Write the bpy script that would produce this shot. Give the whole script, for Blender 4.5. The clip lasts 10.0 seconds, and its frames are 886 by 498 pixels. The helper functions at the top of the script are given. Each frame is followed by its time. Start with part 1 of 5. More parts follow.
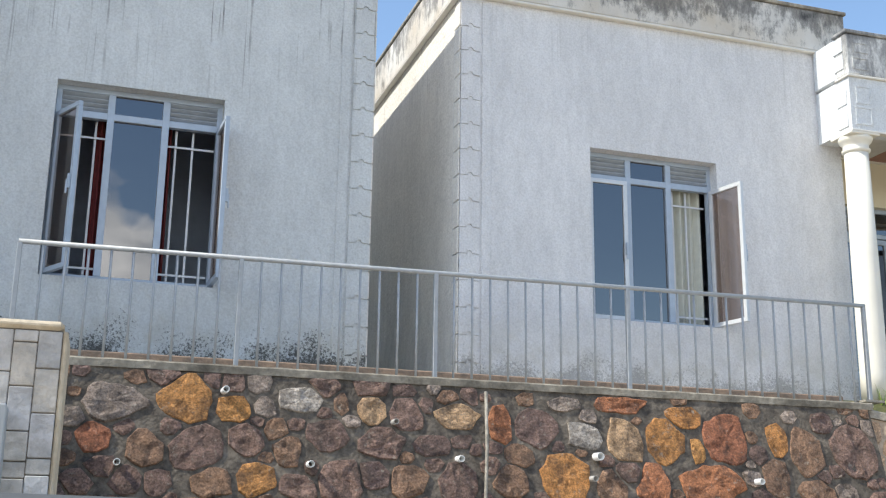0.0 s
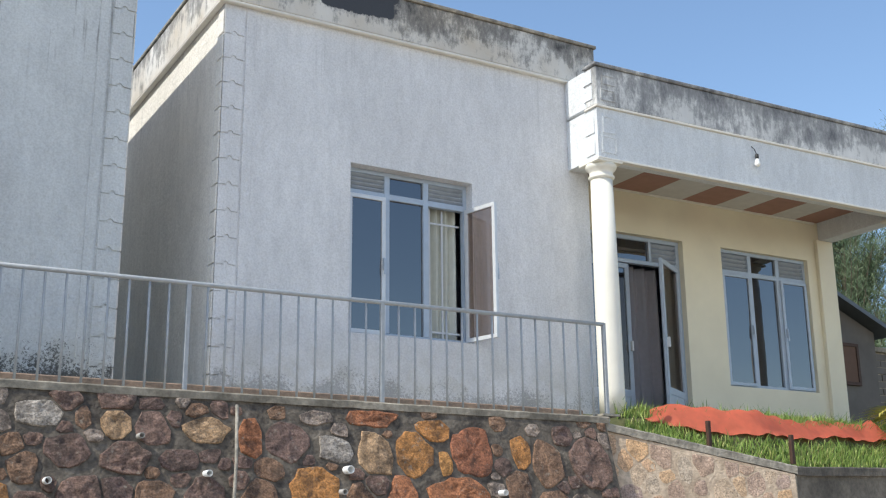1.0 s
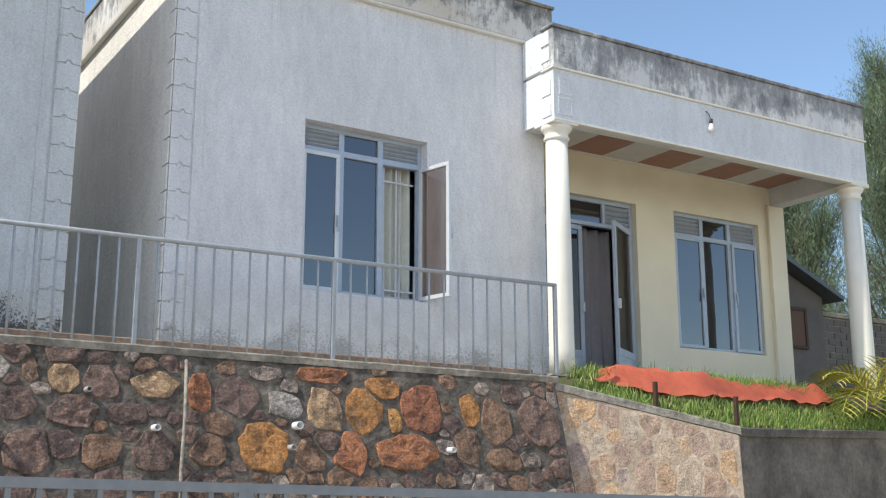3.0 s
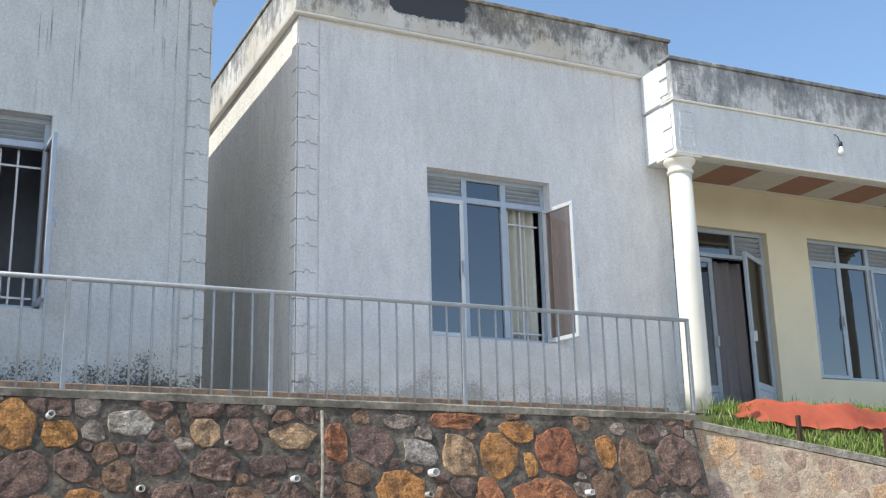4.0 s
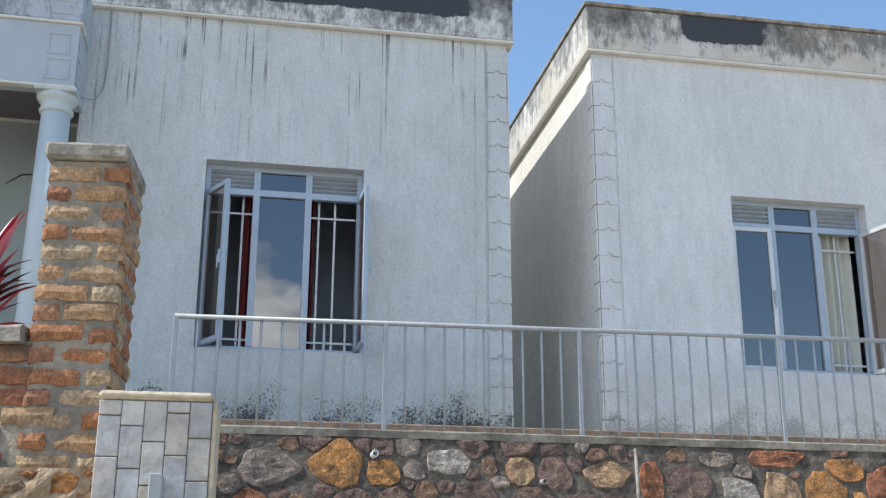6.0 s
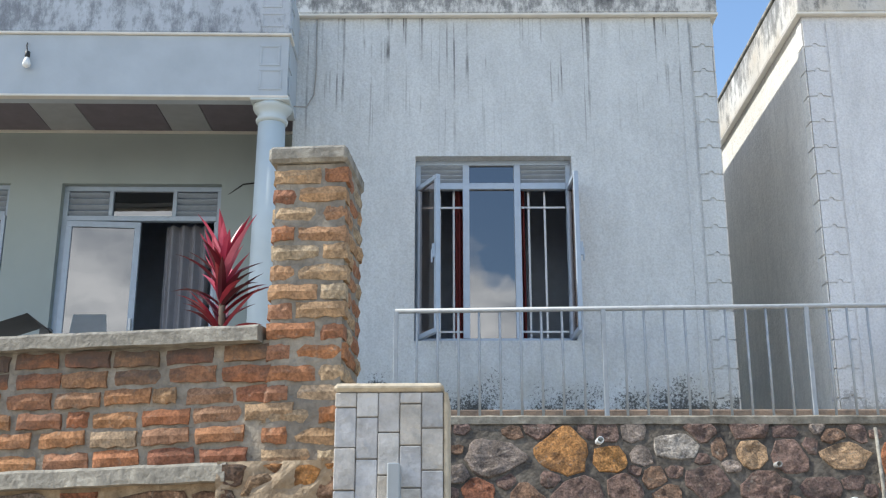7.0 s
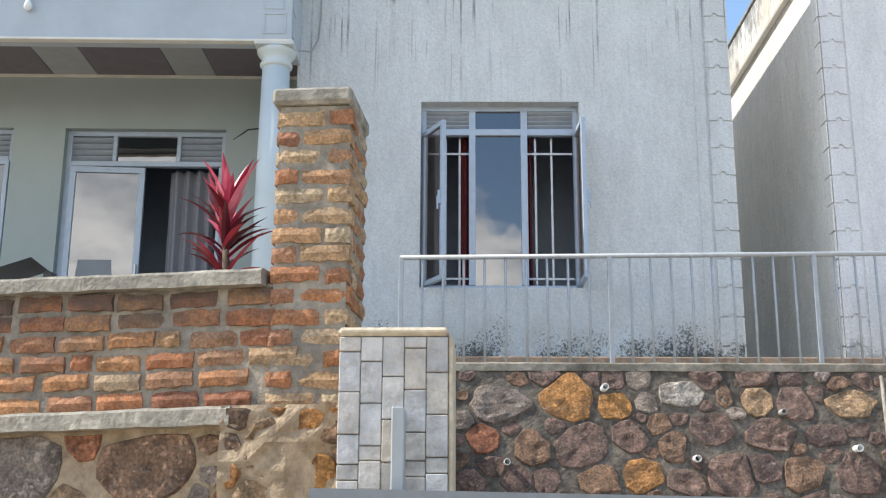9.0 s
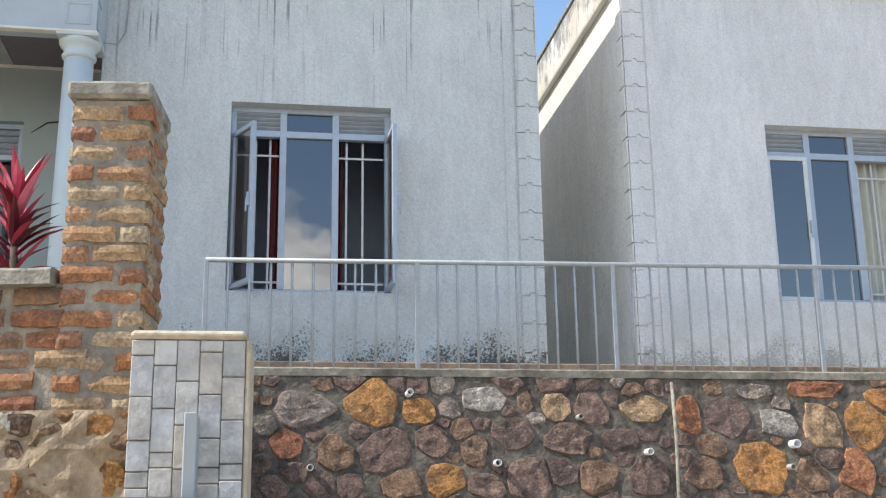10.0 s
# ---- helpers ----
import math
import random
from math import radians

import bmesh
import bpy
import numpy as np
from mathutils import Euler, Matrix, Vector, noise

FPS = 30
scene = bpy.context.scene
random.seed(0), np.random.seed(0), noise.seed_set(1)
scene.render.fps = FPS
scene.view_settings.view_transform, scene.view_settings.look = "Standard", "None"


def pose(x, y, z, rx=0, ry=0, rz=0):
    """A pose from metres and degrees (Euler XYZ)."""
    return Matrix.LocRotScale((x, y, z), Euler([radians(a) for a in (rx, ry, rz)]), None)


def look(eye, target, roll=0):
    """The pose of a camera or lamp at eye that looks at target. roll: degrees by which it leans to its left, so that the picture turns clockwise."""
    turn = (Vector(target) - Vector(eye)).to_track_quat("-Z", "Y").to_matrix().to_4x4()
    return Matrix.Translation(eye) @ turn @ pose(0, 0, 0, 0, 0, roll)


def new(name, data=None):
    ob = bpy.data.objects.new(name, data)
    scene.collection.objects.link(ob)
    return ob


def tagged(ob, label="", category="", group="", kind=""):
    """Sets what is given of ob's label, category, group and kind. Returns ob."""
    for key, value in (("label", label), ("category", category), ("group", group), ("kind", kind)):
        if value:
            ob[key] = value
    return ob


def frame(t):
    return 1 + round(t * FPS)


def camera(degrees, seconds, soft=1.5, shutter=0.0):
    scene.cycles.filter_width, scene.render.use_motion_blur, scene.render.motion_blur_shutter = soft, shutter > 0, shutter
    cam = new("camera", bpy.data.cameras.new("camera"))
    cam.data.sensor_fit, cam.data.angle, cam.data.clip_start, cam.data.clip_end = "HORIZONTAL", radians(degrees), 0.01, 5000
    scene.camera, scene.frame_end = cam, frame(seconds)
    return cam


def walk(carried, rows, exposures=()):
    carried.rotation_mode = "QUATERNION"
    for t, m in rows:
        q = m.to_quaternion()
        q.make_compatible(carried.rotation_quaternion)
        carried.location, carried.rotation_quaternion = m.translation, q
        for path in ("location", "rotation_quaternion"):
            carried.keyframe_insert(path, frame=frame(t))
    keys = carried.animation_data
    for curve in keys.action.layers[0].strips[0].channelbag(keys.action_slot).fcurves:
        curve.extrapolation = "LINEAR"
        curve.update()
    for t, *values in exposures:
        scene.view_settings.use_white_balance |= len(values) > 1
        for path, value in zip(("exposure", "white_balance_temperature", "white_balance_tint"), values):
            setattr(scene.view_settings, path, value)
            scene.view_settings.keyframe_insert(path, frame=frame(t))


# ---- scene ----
cam = camera(42.7, 10.0, soft=1.2)
PATH = [
    (0, (-0.009, 0.531, 1.712), (0.594, 2.372, 2.209), 0.8),
    (0.5, (0.013, 0.511, 1.712), (0.781, 2.282, 2.235), -0.2),
    (1, (0.031, 0.492, 1.711), (1.01, 2.157, 2.231), -0.6),
    (1.5, (0.046, 0.474, 1.71), (1.151, 2.072, 2.184), 0.3),
    (2, (0.058, 0.459, 1.709), (1.198, 2.049, 2.126), 1.1),
    (2.2, (0.062, 0.454, 1.709), (1.201, 2.047, 2.114), 1.3),
    (3.3, (0.069, 0.435, 1.712), (1.05, 2.111, 2.189), -0.9),
    (3.5, (0.07, 0.433, 1.712), (1.001, 2.132, 2.209), -1.3),
    (4, (0.071, 0.433, 1.712), (0.917, 2.167, 2.236), -1.4),
    (4.5, (0.071, 0.435, 1.712), (0.843, 2.202, 2.244), -1.3),
    (5, (0.064, 0.439, 1.71), (0.747, 2.235, 2.267), -1.1),
    (5.5, (0.051, 0.446, 1.708), (0.59, 2.279, 2.301), -1.1),
    (5.7, (0.043, 0.451, 1.708), (0.503, 2.304, 2.305), -0.4),
    (7, (-0.016, 0.496, 1.696), (-0.031, 2.411, 2.273), 0.0),
    (7.5, (-0.04, 0.511, 1.695), (-0.27, 2.419, 2.247), 1.0),
    (8, (-0.054, 0.525, 1.693), (-0.456, 2.41, 2.227), 1.6),
    (8.4, (-0.048, 0.536, 1.691), (-0.427, 2.432, 2.202), 1.4),
    (8.5, (-0.044, 0.539, 1.691), (-0.377, 2.445, 2.198), 1.3),
    (9, (-0.016, 0.55, 1.691), (-0.041, 2.489, 2.181), 0.3),
    (9.5, (0.009, 0.557, 1.691), (0.176, 2.489, 2.178), -0.4),
    (10, (0.032, 0.562, 1.693), (0.332, 2.475, 2.19), -0.8),
]
walk(cam, [(t, look(eye, target, roll)) for t, eye, target, roll in PATH], ((0, 0.35, 6700, 7), (1, 0.13, 6600, 7), (2, 0.12, 6700, 8), (4.5, 0.20, 6500, 6), (5.5, 0.18, 6400, 6), (7.5, 0.44, 6550, 6), (9, 0.56, 6800, 7), (10, 0.44, 6800, 7)))

# ---- world, sun and exposure ----
SUN_TO = Vector((-0.70, -0.012, 0.77)).normalized()
world = bpy.data.worlds.new("sky_world")
scene.world = world
world.use_nodes = True
wn, wl = world.node_tree.nodes, world.node_tree.links
wn.clear()
w_out = wn.new("ShaderNodeOutputWorld")
w_bg = wn.new("ShaderNodeBackground")
w_bg.inputs["Strength"].default_value = 0.20
sky = wn.new("ShaderNodeTexSky")
sky.sky_type = "NISHITA"
sky.sun_disc = False
sky.sun_elevation = math.asin(SUN_TO.z)
sky.sun_rotation = math.atan2(SUN_TO.x, SUN_TO.y)
sky.air_density, sky.dust_density, sky.ozone_density = 1.0, 0.4, 2.5
w_tc = wn.new("ShaderNodeTexCoord")
w_map = wn.new("ShaderNodeMapping")
w_map.inputs["Scale"].default_value = (2.2, 2.2, 4.0)
w_map.inputs["Location"].default_value = (0.6, 0.35, 0.2)
w_noise = wn.new("ShaderNodeTexNoise")
w_noise.inputs["Scale"].default_value, w_noise.inputs["Detail"].default_value = 1.7, 7.0
w_sep = wn.new("ShaderNodeSeparateXYZ")
w_rise = wn.new("ShaderNodeMath")
w_rise.operation, w_rise.inputs[1].default_value, w_rise.inputs[2].default_value = "MULTIPLY_ADD", -3.0, 0.91
w_sum = wn.new("ShaderNodeMath")
w_sum.operation = "ADD"
w_ramp = wn.new("ShaderNodeValToRGB")
w_ramp.color_ramp.elements[0].position, w_ramp.color_ramp.elements[1].position = 0.50, 0.56
w_south, w_west = wn.new("ShaderNodeMapRange"), wn.new("ShaderNodeMapRange")
w_south.inputs["From Min"].default_value, w_south.inputs["From Max"].default_value = -0.2, -0.6
w_west.inputs["From Min"].default_value, w_west.inputs["From Max"].default_value = 0.33, 0.17
w_m1, w_m2 = wn.new("ShaderNodeMath"), wn.new("ShaderNodeMath")
w_m1.operation = w_m2.operation = "MULTIPLY"
w_mix = wn.new("ShaderNodeMix")
w_mix.data_type = "RGBA"
w_puff = wn.new("ShaderNodeTexNoise")
w_puff.inputs["Scale"].default_value, w_puff.inputs["Detail"].default_value = 5.0, 6.0
w_tone = wn.new("ShaderNodeValToRGB")
w_tone.color_ramp.elements[0].position, w_tone.color_ramp.elements[1].position = 0.36, 0.62
w_tone.color_ramp.elements[0].color, w_tone.color_ramp.elements[1].color = (4.4, 4.8, 5.4, 1), (9.3, 9.5, 9.8, 1)
wl.new(w_map.outputs["Vector"], w_puff.inputs["Vector"])
wl.new(w_puff.outputs["Fac"], w_tone.inputs["Fac"])
wl.new(w_tone.outputs["Color"], w_mix.inputs["B"])
wl.new(w_tc.outputs["Generated"], w_map.inputs["Vector"])
wl.new(w_map.outputs["Vector"], w_noise.inputs["Vector"])
wl.new(w_tc.outputs["Generated"], w_sep.inputs["Vector"])
w_side = wn.new("ShaderNodeMath")
w_side.operation, w_side.inputs[1].default_value = "MULTIPLY_ADD", -0.42
wl.new(w_sep.outputs["X"], w_side.inputs[0])
wl.new(w_rise.outputs["Value"], w_side.inputs[2])
wl.new(w_sep.outputs["Z"], w_rise.inputs[0])
wl.new(w_noise.outputs["Fac"], w_sum.inputs[0])
wl.new(w_side.outputs["Value"], w_sum.inputs[1])
wl.new(w_sum.outputs["Value"], w_ramp.inputs["Fac"])
wl.new(w_sep.outputs["Y"], w_south.inputs["Value"])
wl.new(w_sep.outputs["X"], w_west.inputs["Value"])
wl.new(w_ramp.outputs["Color"], w_m1.inputs[0])
wl.new(w_south.outputs["Result"], w_m1.inputs[1])
wl.new(w_m1.outputs["Value"], w_m2.inputs[0])
wl.new(w_west.outputs["Result"], w_m2.inputs[1])
wl.new(w_m2.outputs["Value"], w_mix.inputs["Factor"])
wl.new(sky.outputs["Color"], w_mix.inputs["A"])
wl.new(w_mix.outputs["Result"], w_bg.inputs["Color"])
wl.new(w_bg.outputs["Background"], w_out.inputs["Surface"])

sun = new("sun", bpy.data.lights.new("sun", "SUN"))
sun.data.energy, sun.data.angle, sun.data.color = 4.2, radians(0.5), (1.0, 0.95, 0.87)
sun.matrix_world = look(tuple(SUN_TO * 60), (0, 0, 0))


# ---- materials ----
class Mat:
    """A node material with a few shorthand builders."""

    def __init__(self, name, rough=0.8, metal=0.0):
        self.m = bpy.data.materials.new(name)
        self.m.use_nodes = True
        self.n, self.l = self.m.node_tree.nodes, self.m.node_tree.links
        self.b = self.n["Principled BSDF"]
        self.b.inputs["Roughness"].default_value = rough
        self.b.inputs["Metallic"].default_value = metal
        self.pos = self.n.new("ShaderNodeNewGeometry").outputs["Position"]

    def noise(self, scale, detail=4.0, stretch=(1, 1, 1), offset=(0, 0, 0), rough=0.55):
        mp = self.n.new("ShaderNodeMapping")
        mp.inputs["Scale"].default_value, mp.inputs["Location"].default_value = stretch, offset
        self.l.new(self.pos, mp.inputs["Vector"])
        t = self.n.new("ShaderNodeTexNoise")
        t.inputs["Scale"].default_value, t.inputs["Detail"].default_value = scale, detail
        t.inputs["Roughness"].default_value = rough
        self.l.new(mp.outputs["Vector"], t.inputs["Vector"])
        return t.outputs["Fac"]

    def ramp(self, fac, stops):
        r = self.n.new("ShaderNodeValToRGB")
        e = r.color_ramp.elements
        while len(e) < len(stops):
            e.new(0.5)
        for k, (p, c) in enumerate(stops):
            e[k].position = p
            e[k].color = (c, c, c, 1) if isinstance(c, (int, float)) else (*c, 1)
        self.l.new(fac, r.inputs["Fac"])
        return r.outputs["Color"]

    def span(self, axis, a, b):
        """0 at a, 1 at b along one world axis."""
        s = self.n.new("ShaderNodeSeparateXYZ")
        self.l.new(self.pos, s.inputs["Vector"])
        r = self.n.new("ShaderNodeMapRange")
        r.inputs["From Min"].default_value, r.inputs["From Max"].default_value = a, b
        self.l.new(s.outputs[axis], r.inputs["Value"])
        return r.outputs["Result"]

    def math(self, op, a, b):
        k = self.n.new("ShaderNodeMath")
        k.operation = op
        k.use_clamp = True
        for s, v in zip(k.inputs, (a, b)):
            if isinstance(v, (int, float)):
                s.default_value = v
            else:
                self.l.new(v, s)
        return k.outputs["Value"]

    def mix(self, fac, a, b, blend="MIX"):
        k = self.n.new("ShaderNodeMix")
        k.data_type, k.blend_type = "RGBA", blend
        for s, v in ((k.inputs["Factor"], fac), (k.inputs["A"], a), (k.inputs["B"], b)):
            if isinstance(v, (int, float)):
                s.default_value = v
            elif isinstance(v, tuple):
                s.default_value = (*v, 1)
            else:
                self.l.new(v, s)
        return k.outputs["Result"]

    def random(self):
        return self.n.new("ShaderNodeObjectInfo").outputs["Random"]

    def island(self):
        g = self.n.new("ShaderNodeNewGeometry")
        return g.outputs["Random Per Island"]

    def color(self, out):
        if isinstance(out, tuple):
            self.b.inputs["Base Color"].default_value = (*out, 1)
        else:
            self.l.new(out, self.b.inputs["Base Color"])
        return self

    def bump(self, height, strength=0.4, dist=0.01):
        k = self.n.new("ShaderNodeBump")
        k.inputs["Strength"].default_value, k.inputs["Distance"].default_value = strength, dist
        self.l.new(height, k.inputs["Height"])
        self.l.new(k.outputs["Normal"], self.b.inputs["Normal"])
        return self


def stucco(name, base, streaks=0.0, mould=0.0, rough_scale=26.0):
    """Rough white render; thin run-off streaks under the roof edge and mould spots near the plinth."""
    m = Mat(name, 0.92)
    big = m.ramp(m.noise(1.1, 5, (1, 1, 0.45)), [(0.3, 0.86), (0.62, 1.0)])
    fine = m.mix(1.0, m.ramp(m.noise(55, 3), [(0.32, 0.84), (0.62, 1.0)]), m.ramp(m.noise(12, 4, (1, 1, 0.3)), [(0.3, 0.90), (0.65, 1.0)]), "MULTIPLY")
    c = m.mix(1.0, base, big, "MULTIPLY")
    c = m.mix(1.0, c, fine, "MULTIPLY")
    if streaks:
        run = m.ramp(m.noise(36.0, 2, (1, 1, 0.014), (3, 0, 0)), [(0.575, 0.0), (0.63, 1.0)])
        broken = m.ramp(m.noise(3.0, 5, (1, 1, 0.6)), [(0.44, 0.0), (0.60, 1.0)])
        mask = m.math("MULTIPLY", m.math("MULTIPLY", run, broken), m.span("Z", 5.3, 6.4))
        c = m.mix(m.math("MULTIPLY", mask, streaks), c, (0.10, 0.10, 0.10))
    if mould:
        spots = m.noise(42.0, 6, (1, 1, 1), (0, 0, 1), 0.8)
        patch = m.math("MULTIPLY", m.noise(2.3, 5, (1, 1, 1.2), (7, 0, 0)), 0.75)
        low = m.math("MULTIPLY", m.span("Z", 3.66, 3.12), 0.36)
        mask = m.ramp(m.math("ADD", m.math("MULTIPLY", spots, 0.56), m.math("MULTIPLY", m.math("ADD", patch, low), 0.6)), [(0.668, 0.0), (0.70, 0.75), (0.74, 1.0)])
        dirt = m.math("MULTIPLY", m.ramp(m.noise(3.5, 5), [(0.42, 0.0), (0.66, 1.0)]), m.span("Z", 3.8, 3.3))
        c = m.mix(m.math("MULTIPLY", dirt, 0.4), c, (0.42, 0.40, 0.33))
        c = m.mix(m.math("MULTIPLY", mask, mould), c, (0.06, 0.06, 0.055))
    m.color(c)
    h = m.math("ADD", m.noise(rough_scale, 5, (1, 1, 0.8)), m.math("MULTIPLY", m.noise(7, 3, (1, 1, 0.5)), 0.6))
    m.bump(h, 0.8, 0.02)
    return m.m


def weathered(name, base, dark, cover, seed, z0=None, z1=None, warm=None, patch=None):
    """Painted cement with black algae that runs down from the upper edge."""
    m = Mat(name, 0.9)
    c = m.mix(1.0, base, m.ramp(m.noise(2.0, 5, (1, 1, 0.5)), [(0.3, 0.80), (0.65, 1.0)]), "MULTIPLY")
    if warm:
        c = m.mix(m.ramp(m.noise(1.3, 4, (1, 1, 1), (seed, 3, 0)), [(0.4, 0.0), (0.7, 0.8)]), c, warm)
    run = m.noise(9.0, 9, (1, 1, 0.42), (seed, 0, 0), 0.78)
    blot = m.noise(2.0, 6, (0.8, 1, 1.3), (seed, 5, 0), 0.6)
    v = m.math("ADD", m.math("MULTIPLY", run, 0.6), m.math("MULTIPLY", blot, 0.4))
    if z0 is not None:
        v = m.math("ADD", v, m.math("MULTIPLY", m.span("Z", z0, z1), 0.14))
    mask = m.ramp(v, [(cover - 0.02, 0.0), (cover + 0.06, 0.6), (cover + 0.2, 1.0)])
    c = m.mix(mask, c, dark)
    if patch:
        inside = m.math("MULTIPLY", m.math("MULTIPLY", m.span("X", patch[0], patch[0] + 0.3), m.span("X", patch[1], patch[1] - 0.3)), m.span("Z", 6.92, 7.12))
        edge = m.math("ADD", m.math("MULTIPLY", inside, 0.6), m.math("MULTIPLY", m.noise(5.5, 6, (1, 1, 0.8), (seed, 1, 4), 0.65), 0.5))
        c = m.mix(m.ramp(edge, [(0.62, 0.0), (0.66, 1.0)]), c, (0.055, 0.06, 0.07))
    m.color(c)
    m.bump(m.noise(30, 5), 0.5, 0.01)
    return m.m


def plain(name, col, rough=0.5, metal=0.0, vary=0.12, scale=9.0, bump=0.0):
    m = Mat(name, rough, metal)
    m.color(m.mix(1.0, col, m.ramp(m.noise(scale, 5), [(0.3, 1.0 - vary), (0.7, 1.0)]), "MULTIPLY"))
    if bump:
        m.bump(m.noise(scale * 5, 4), bump, 0.006)
    return m.m


def cement(name, a, b, scale=3.0, strength=0.6):
    m = Mat(name, 0.93)
    c = m.ramp(m.noise(scale, 7, rough=0.65), [(0.32, a), (0.66, b)])
    c = m.mix(m.ramp(m.noise(22, 4), [(0.35, 0.35), (0.6, 0.0)]), c, tuple(v * 0.55 for v in a))
    m.color(c)
    m.bump(m.math("ADD", m.noise(40, 6), m.math("MULTIPLY", m.noise(9, 4), 0.7)), strength, 0.015)
    return m.m


def stone_mat(name, stops, rand=True, strength=1.0, grime=0.6, dist=0.045, veins=0.7, blotch=0.5):
    """Field stone: each piece takes its tone from its own random number, with veins and dark lichen over it."""
    m = Mat(name, 0.88)
    c = m.ramp(m.random() if rand else m.island(), stops)
    patch = m.ramp(m.noise(10, 6, (1, 1, 1), (2, 1, 0), 0.65), [(0.34, blotch), (0.5, 0.95), (0.66, 1.2)])
    c = m.mix(1.0, c, patch, "MULTIPLY")
    c = m.mix(1.0, c, m.ramp(m.noise(70, 4), [(0.36, 0.60), (0.6, 1.12)]), "MULTIPLY")
    c = m.mix(m.ramp(m.noise(4.5, 7, rough=0.72), [(0.50, 0.0), (0.62, grime)]), c, (0.055, 0.045, 0.04))
    c = m.mix(m.ramp(m.noise(19, 6, (1, 1, 1), (4, 4, 0), 0.65), [(0.60, 0.0), (0.70, veins)]), c, (0.44, 0.38, 0.31))
    m.color(c)
    m.bump(m.math("ADD", m.noise(38, 9, rough=0.75), m.math("MULTIPLY", m.noise(13, 5, (1, 1, 1.6)), 0.8)), strength, dist)
    return m.m


def glass_mat(name, tint, gloss):
    """Tinted window glass: mirror part and see-through part."""
    mt = bpy.data.materials.new(name)
    mt.use_nodes = True
    n, l = mt.node_tree.nodes, mt.node_tree.links
    n.clear()
    out, mx = n.new("ShaderNodeOutputMaterial"), n.new("ShaderNodeMixShader")
    tr, gl = n.new("ShaderNodeBsdfTransparent"), n.new("ShaderNodeBsdfGlossy")
    tr.inputs["Color"].default_value = (*tint, 1)
    gl.inputs["Roughness"].default_value = 0.015
    gl.inputs["Color"].default_value = (0.85, 0.83, 0.84, 1)
    tc, nz, bp = n.new("ShaderNodeTexCoord"), n.new("ShaderNodeTexNoise"), n.new("ShaderNodeBump")
    nz.inputs["Scale"].default_value = 1.6
    bp.inputs["Strength"].default_value, bp.inputs["Distance"].default_value = 0.12, 0.02
    l.new(tc.outputs["Object"], nz.inputs["Vector"])
    l.new(nz.outputs["Fac"], bp.inputs["Height"])
    l.new(bp.outputs["Normal"], gl.inputs["Normal"])
    mx.inputs["Fac"].default_value = gloss
    l.new(tr.outputs[0], mx.inputs[1])
    l.new(gl.outputs[0], mx.inputs[2])
    l.new(mx.outputs[0], out.inputs["Surface"])
    return mt


def leaf_mat(name, stops, rough=0.5):
    m = Mat(name, rough)
    m.color(m.mix(1.0, m.ramp(m.island(), stops), m.ramp(m.noise(14, 3), [(0.3, 0.75), (0.7, 1.0)]), "MULTIPLY"))
    return m.m


M_STUCCO_A = stucco("stucco_streaked", (0.69, 0.715, 0.72), 0.85, 0.95)
M_STUCCO_B = stucco("stucco_clean", (0.79, 0.79, 0.80), 0.12, 0.45)
M_SIDE = stucco("stucco_side", (0.92, 0.89, 0.83), 0.15, 0.0)
M_PARAPET_A = weathered("parapet_paint_left", (0.74, 0.73, 0.70), (0.03, 0.032, 0.035), 0.50, 2.0, 6.83, 7.36, None, (-0.2, 2.25))
M_PARAPET_B = weathered("parapet_paint_right", (0.70, 0.68, 0.64), (0.06, 0.06, 0.06), 0.55, 9.0, 6.83, 7.36, (0.55, 0.47, 0.36), (4.0, 5.3))
M_FASCIA_UP_A = weathered("porch_parapet_left", (0.55, 0.59, 0.64), (0.12, 0.13, 0.15), 0.50, 4.0)
M_FASCIA_UP_B = weathered("porch_parapet_right", (0.72, 0.72, 0.70), (0.13, 0.135, 0.145), 0.505, 6.0, 6.4, 6.9)
M_FASCIA = stucco("fascia_paint", (0.77, 0.80, 0.82), 0.0, 0.0, 18.0)
# Left beam and column: darker, bluer copies of the right porch's paints.
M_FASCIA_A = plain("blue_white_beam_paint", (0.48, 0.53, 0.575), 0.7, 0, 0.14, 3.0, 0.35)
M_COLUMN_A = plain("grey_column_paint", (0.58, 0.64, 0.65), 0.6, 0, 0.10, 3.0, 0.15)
M_TRIM = plain("cream_trim", (0.78, 0.75, 0.68), 0.7, 0, 0.15, 6, 0.2)
M_CREAM = plain("cream_wall_paint", (0.78, 0.72, 0.55), 0.75, 0, 0.10, 2.0, 0.15)
# Left porch wall: darker, greyer than the right one, porch shade put into the colour.
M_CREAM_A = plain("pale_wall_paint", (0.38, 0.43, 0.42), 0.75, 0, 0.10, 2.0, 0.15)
M_COLUMN = plain("column_paint", (0.82, 0.79, 0.70), 0.6, 0, 0.10, 3.0, 0.15)
M_PANEL_RED = plain("ceiling_panel_red", (0.36, 0.20, 0.155), 0.7, 0, 0.15)
# Left ceiling panels: the red greyed down, shade under the porch is in the colour.
M_PANEL_SHADED = plain("ceiling_panel_grey", (0.20, 0.175, 0.20), 0.7, 0, 0.15)
M_PANEL_WHITE = plain("ceiling_panel_white", (0.60, 0.59, 0.57), 0.7, 0, 0.12)
# Left ceiling boards: white boards darkened in colour for the porch shade.
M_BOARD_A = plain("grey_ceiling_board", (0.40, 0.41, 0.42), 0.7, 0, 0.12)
M_FRAME = plain("window_paint", (0.42, 0.49, 0.58), 0.42, 0.15, 0.12, 12)
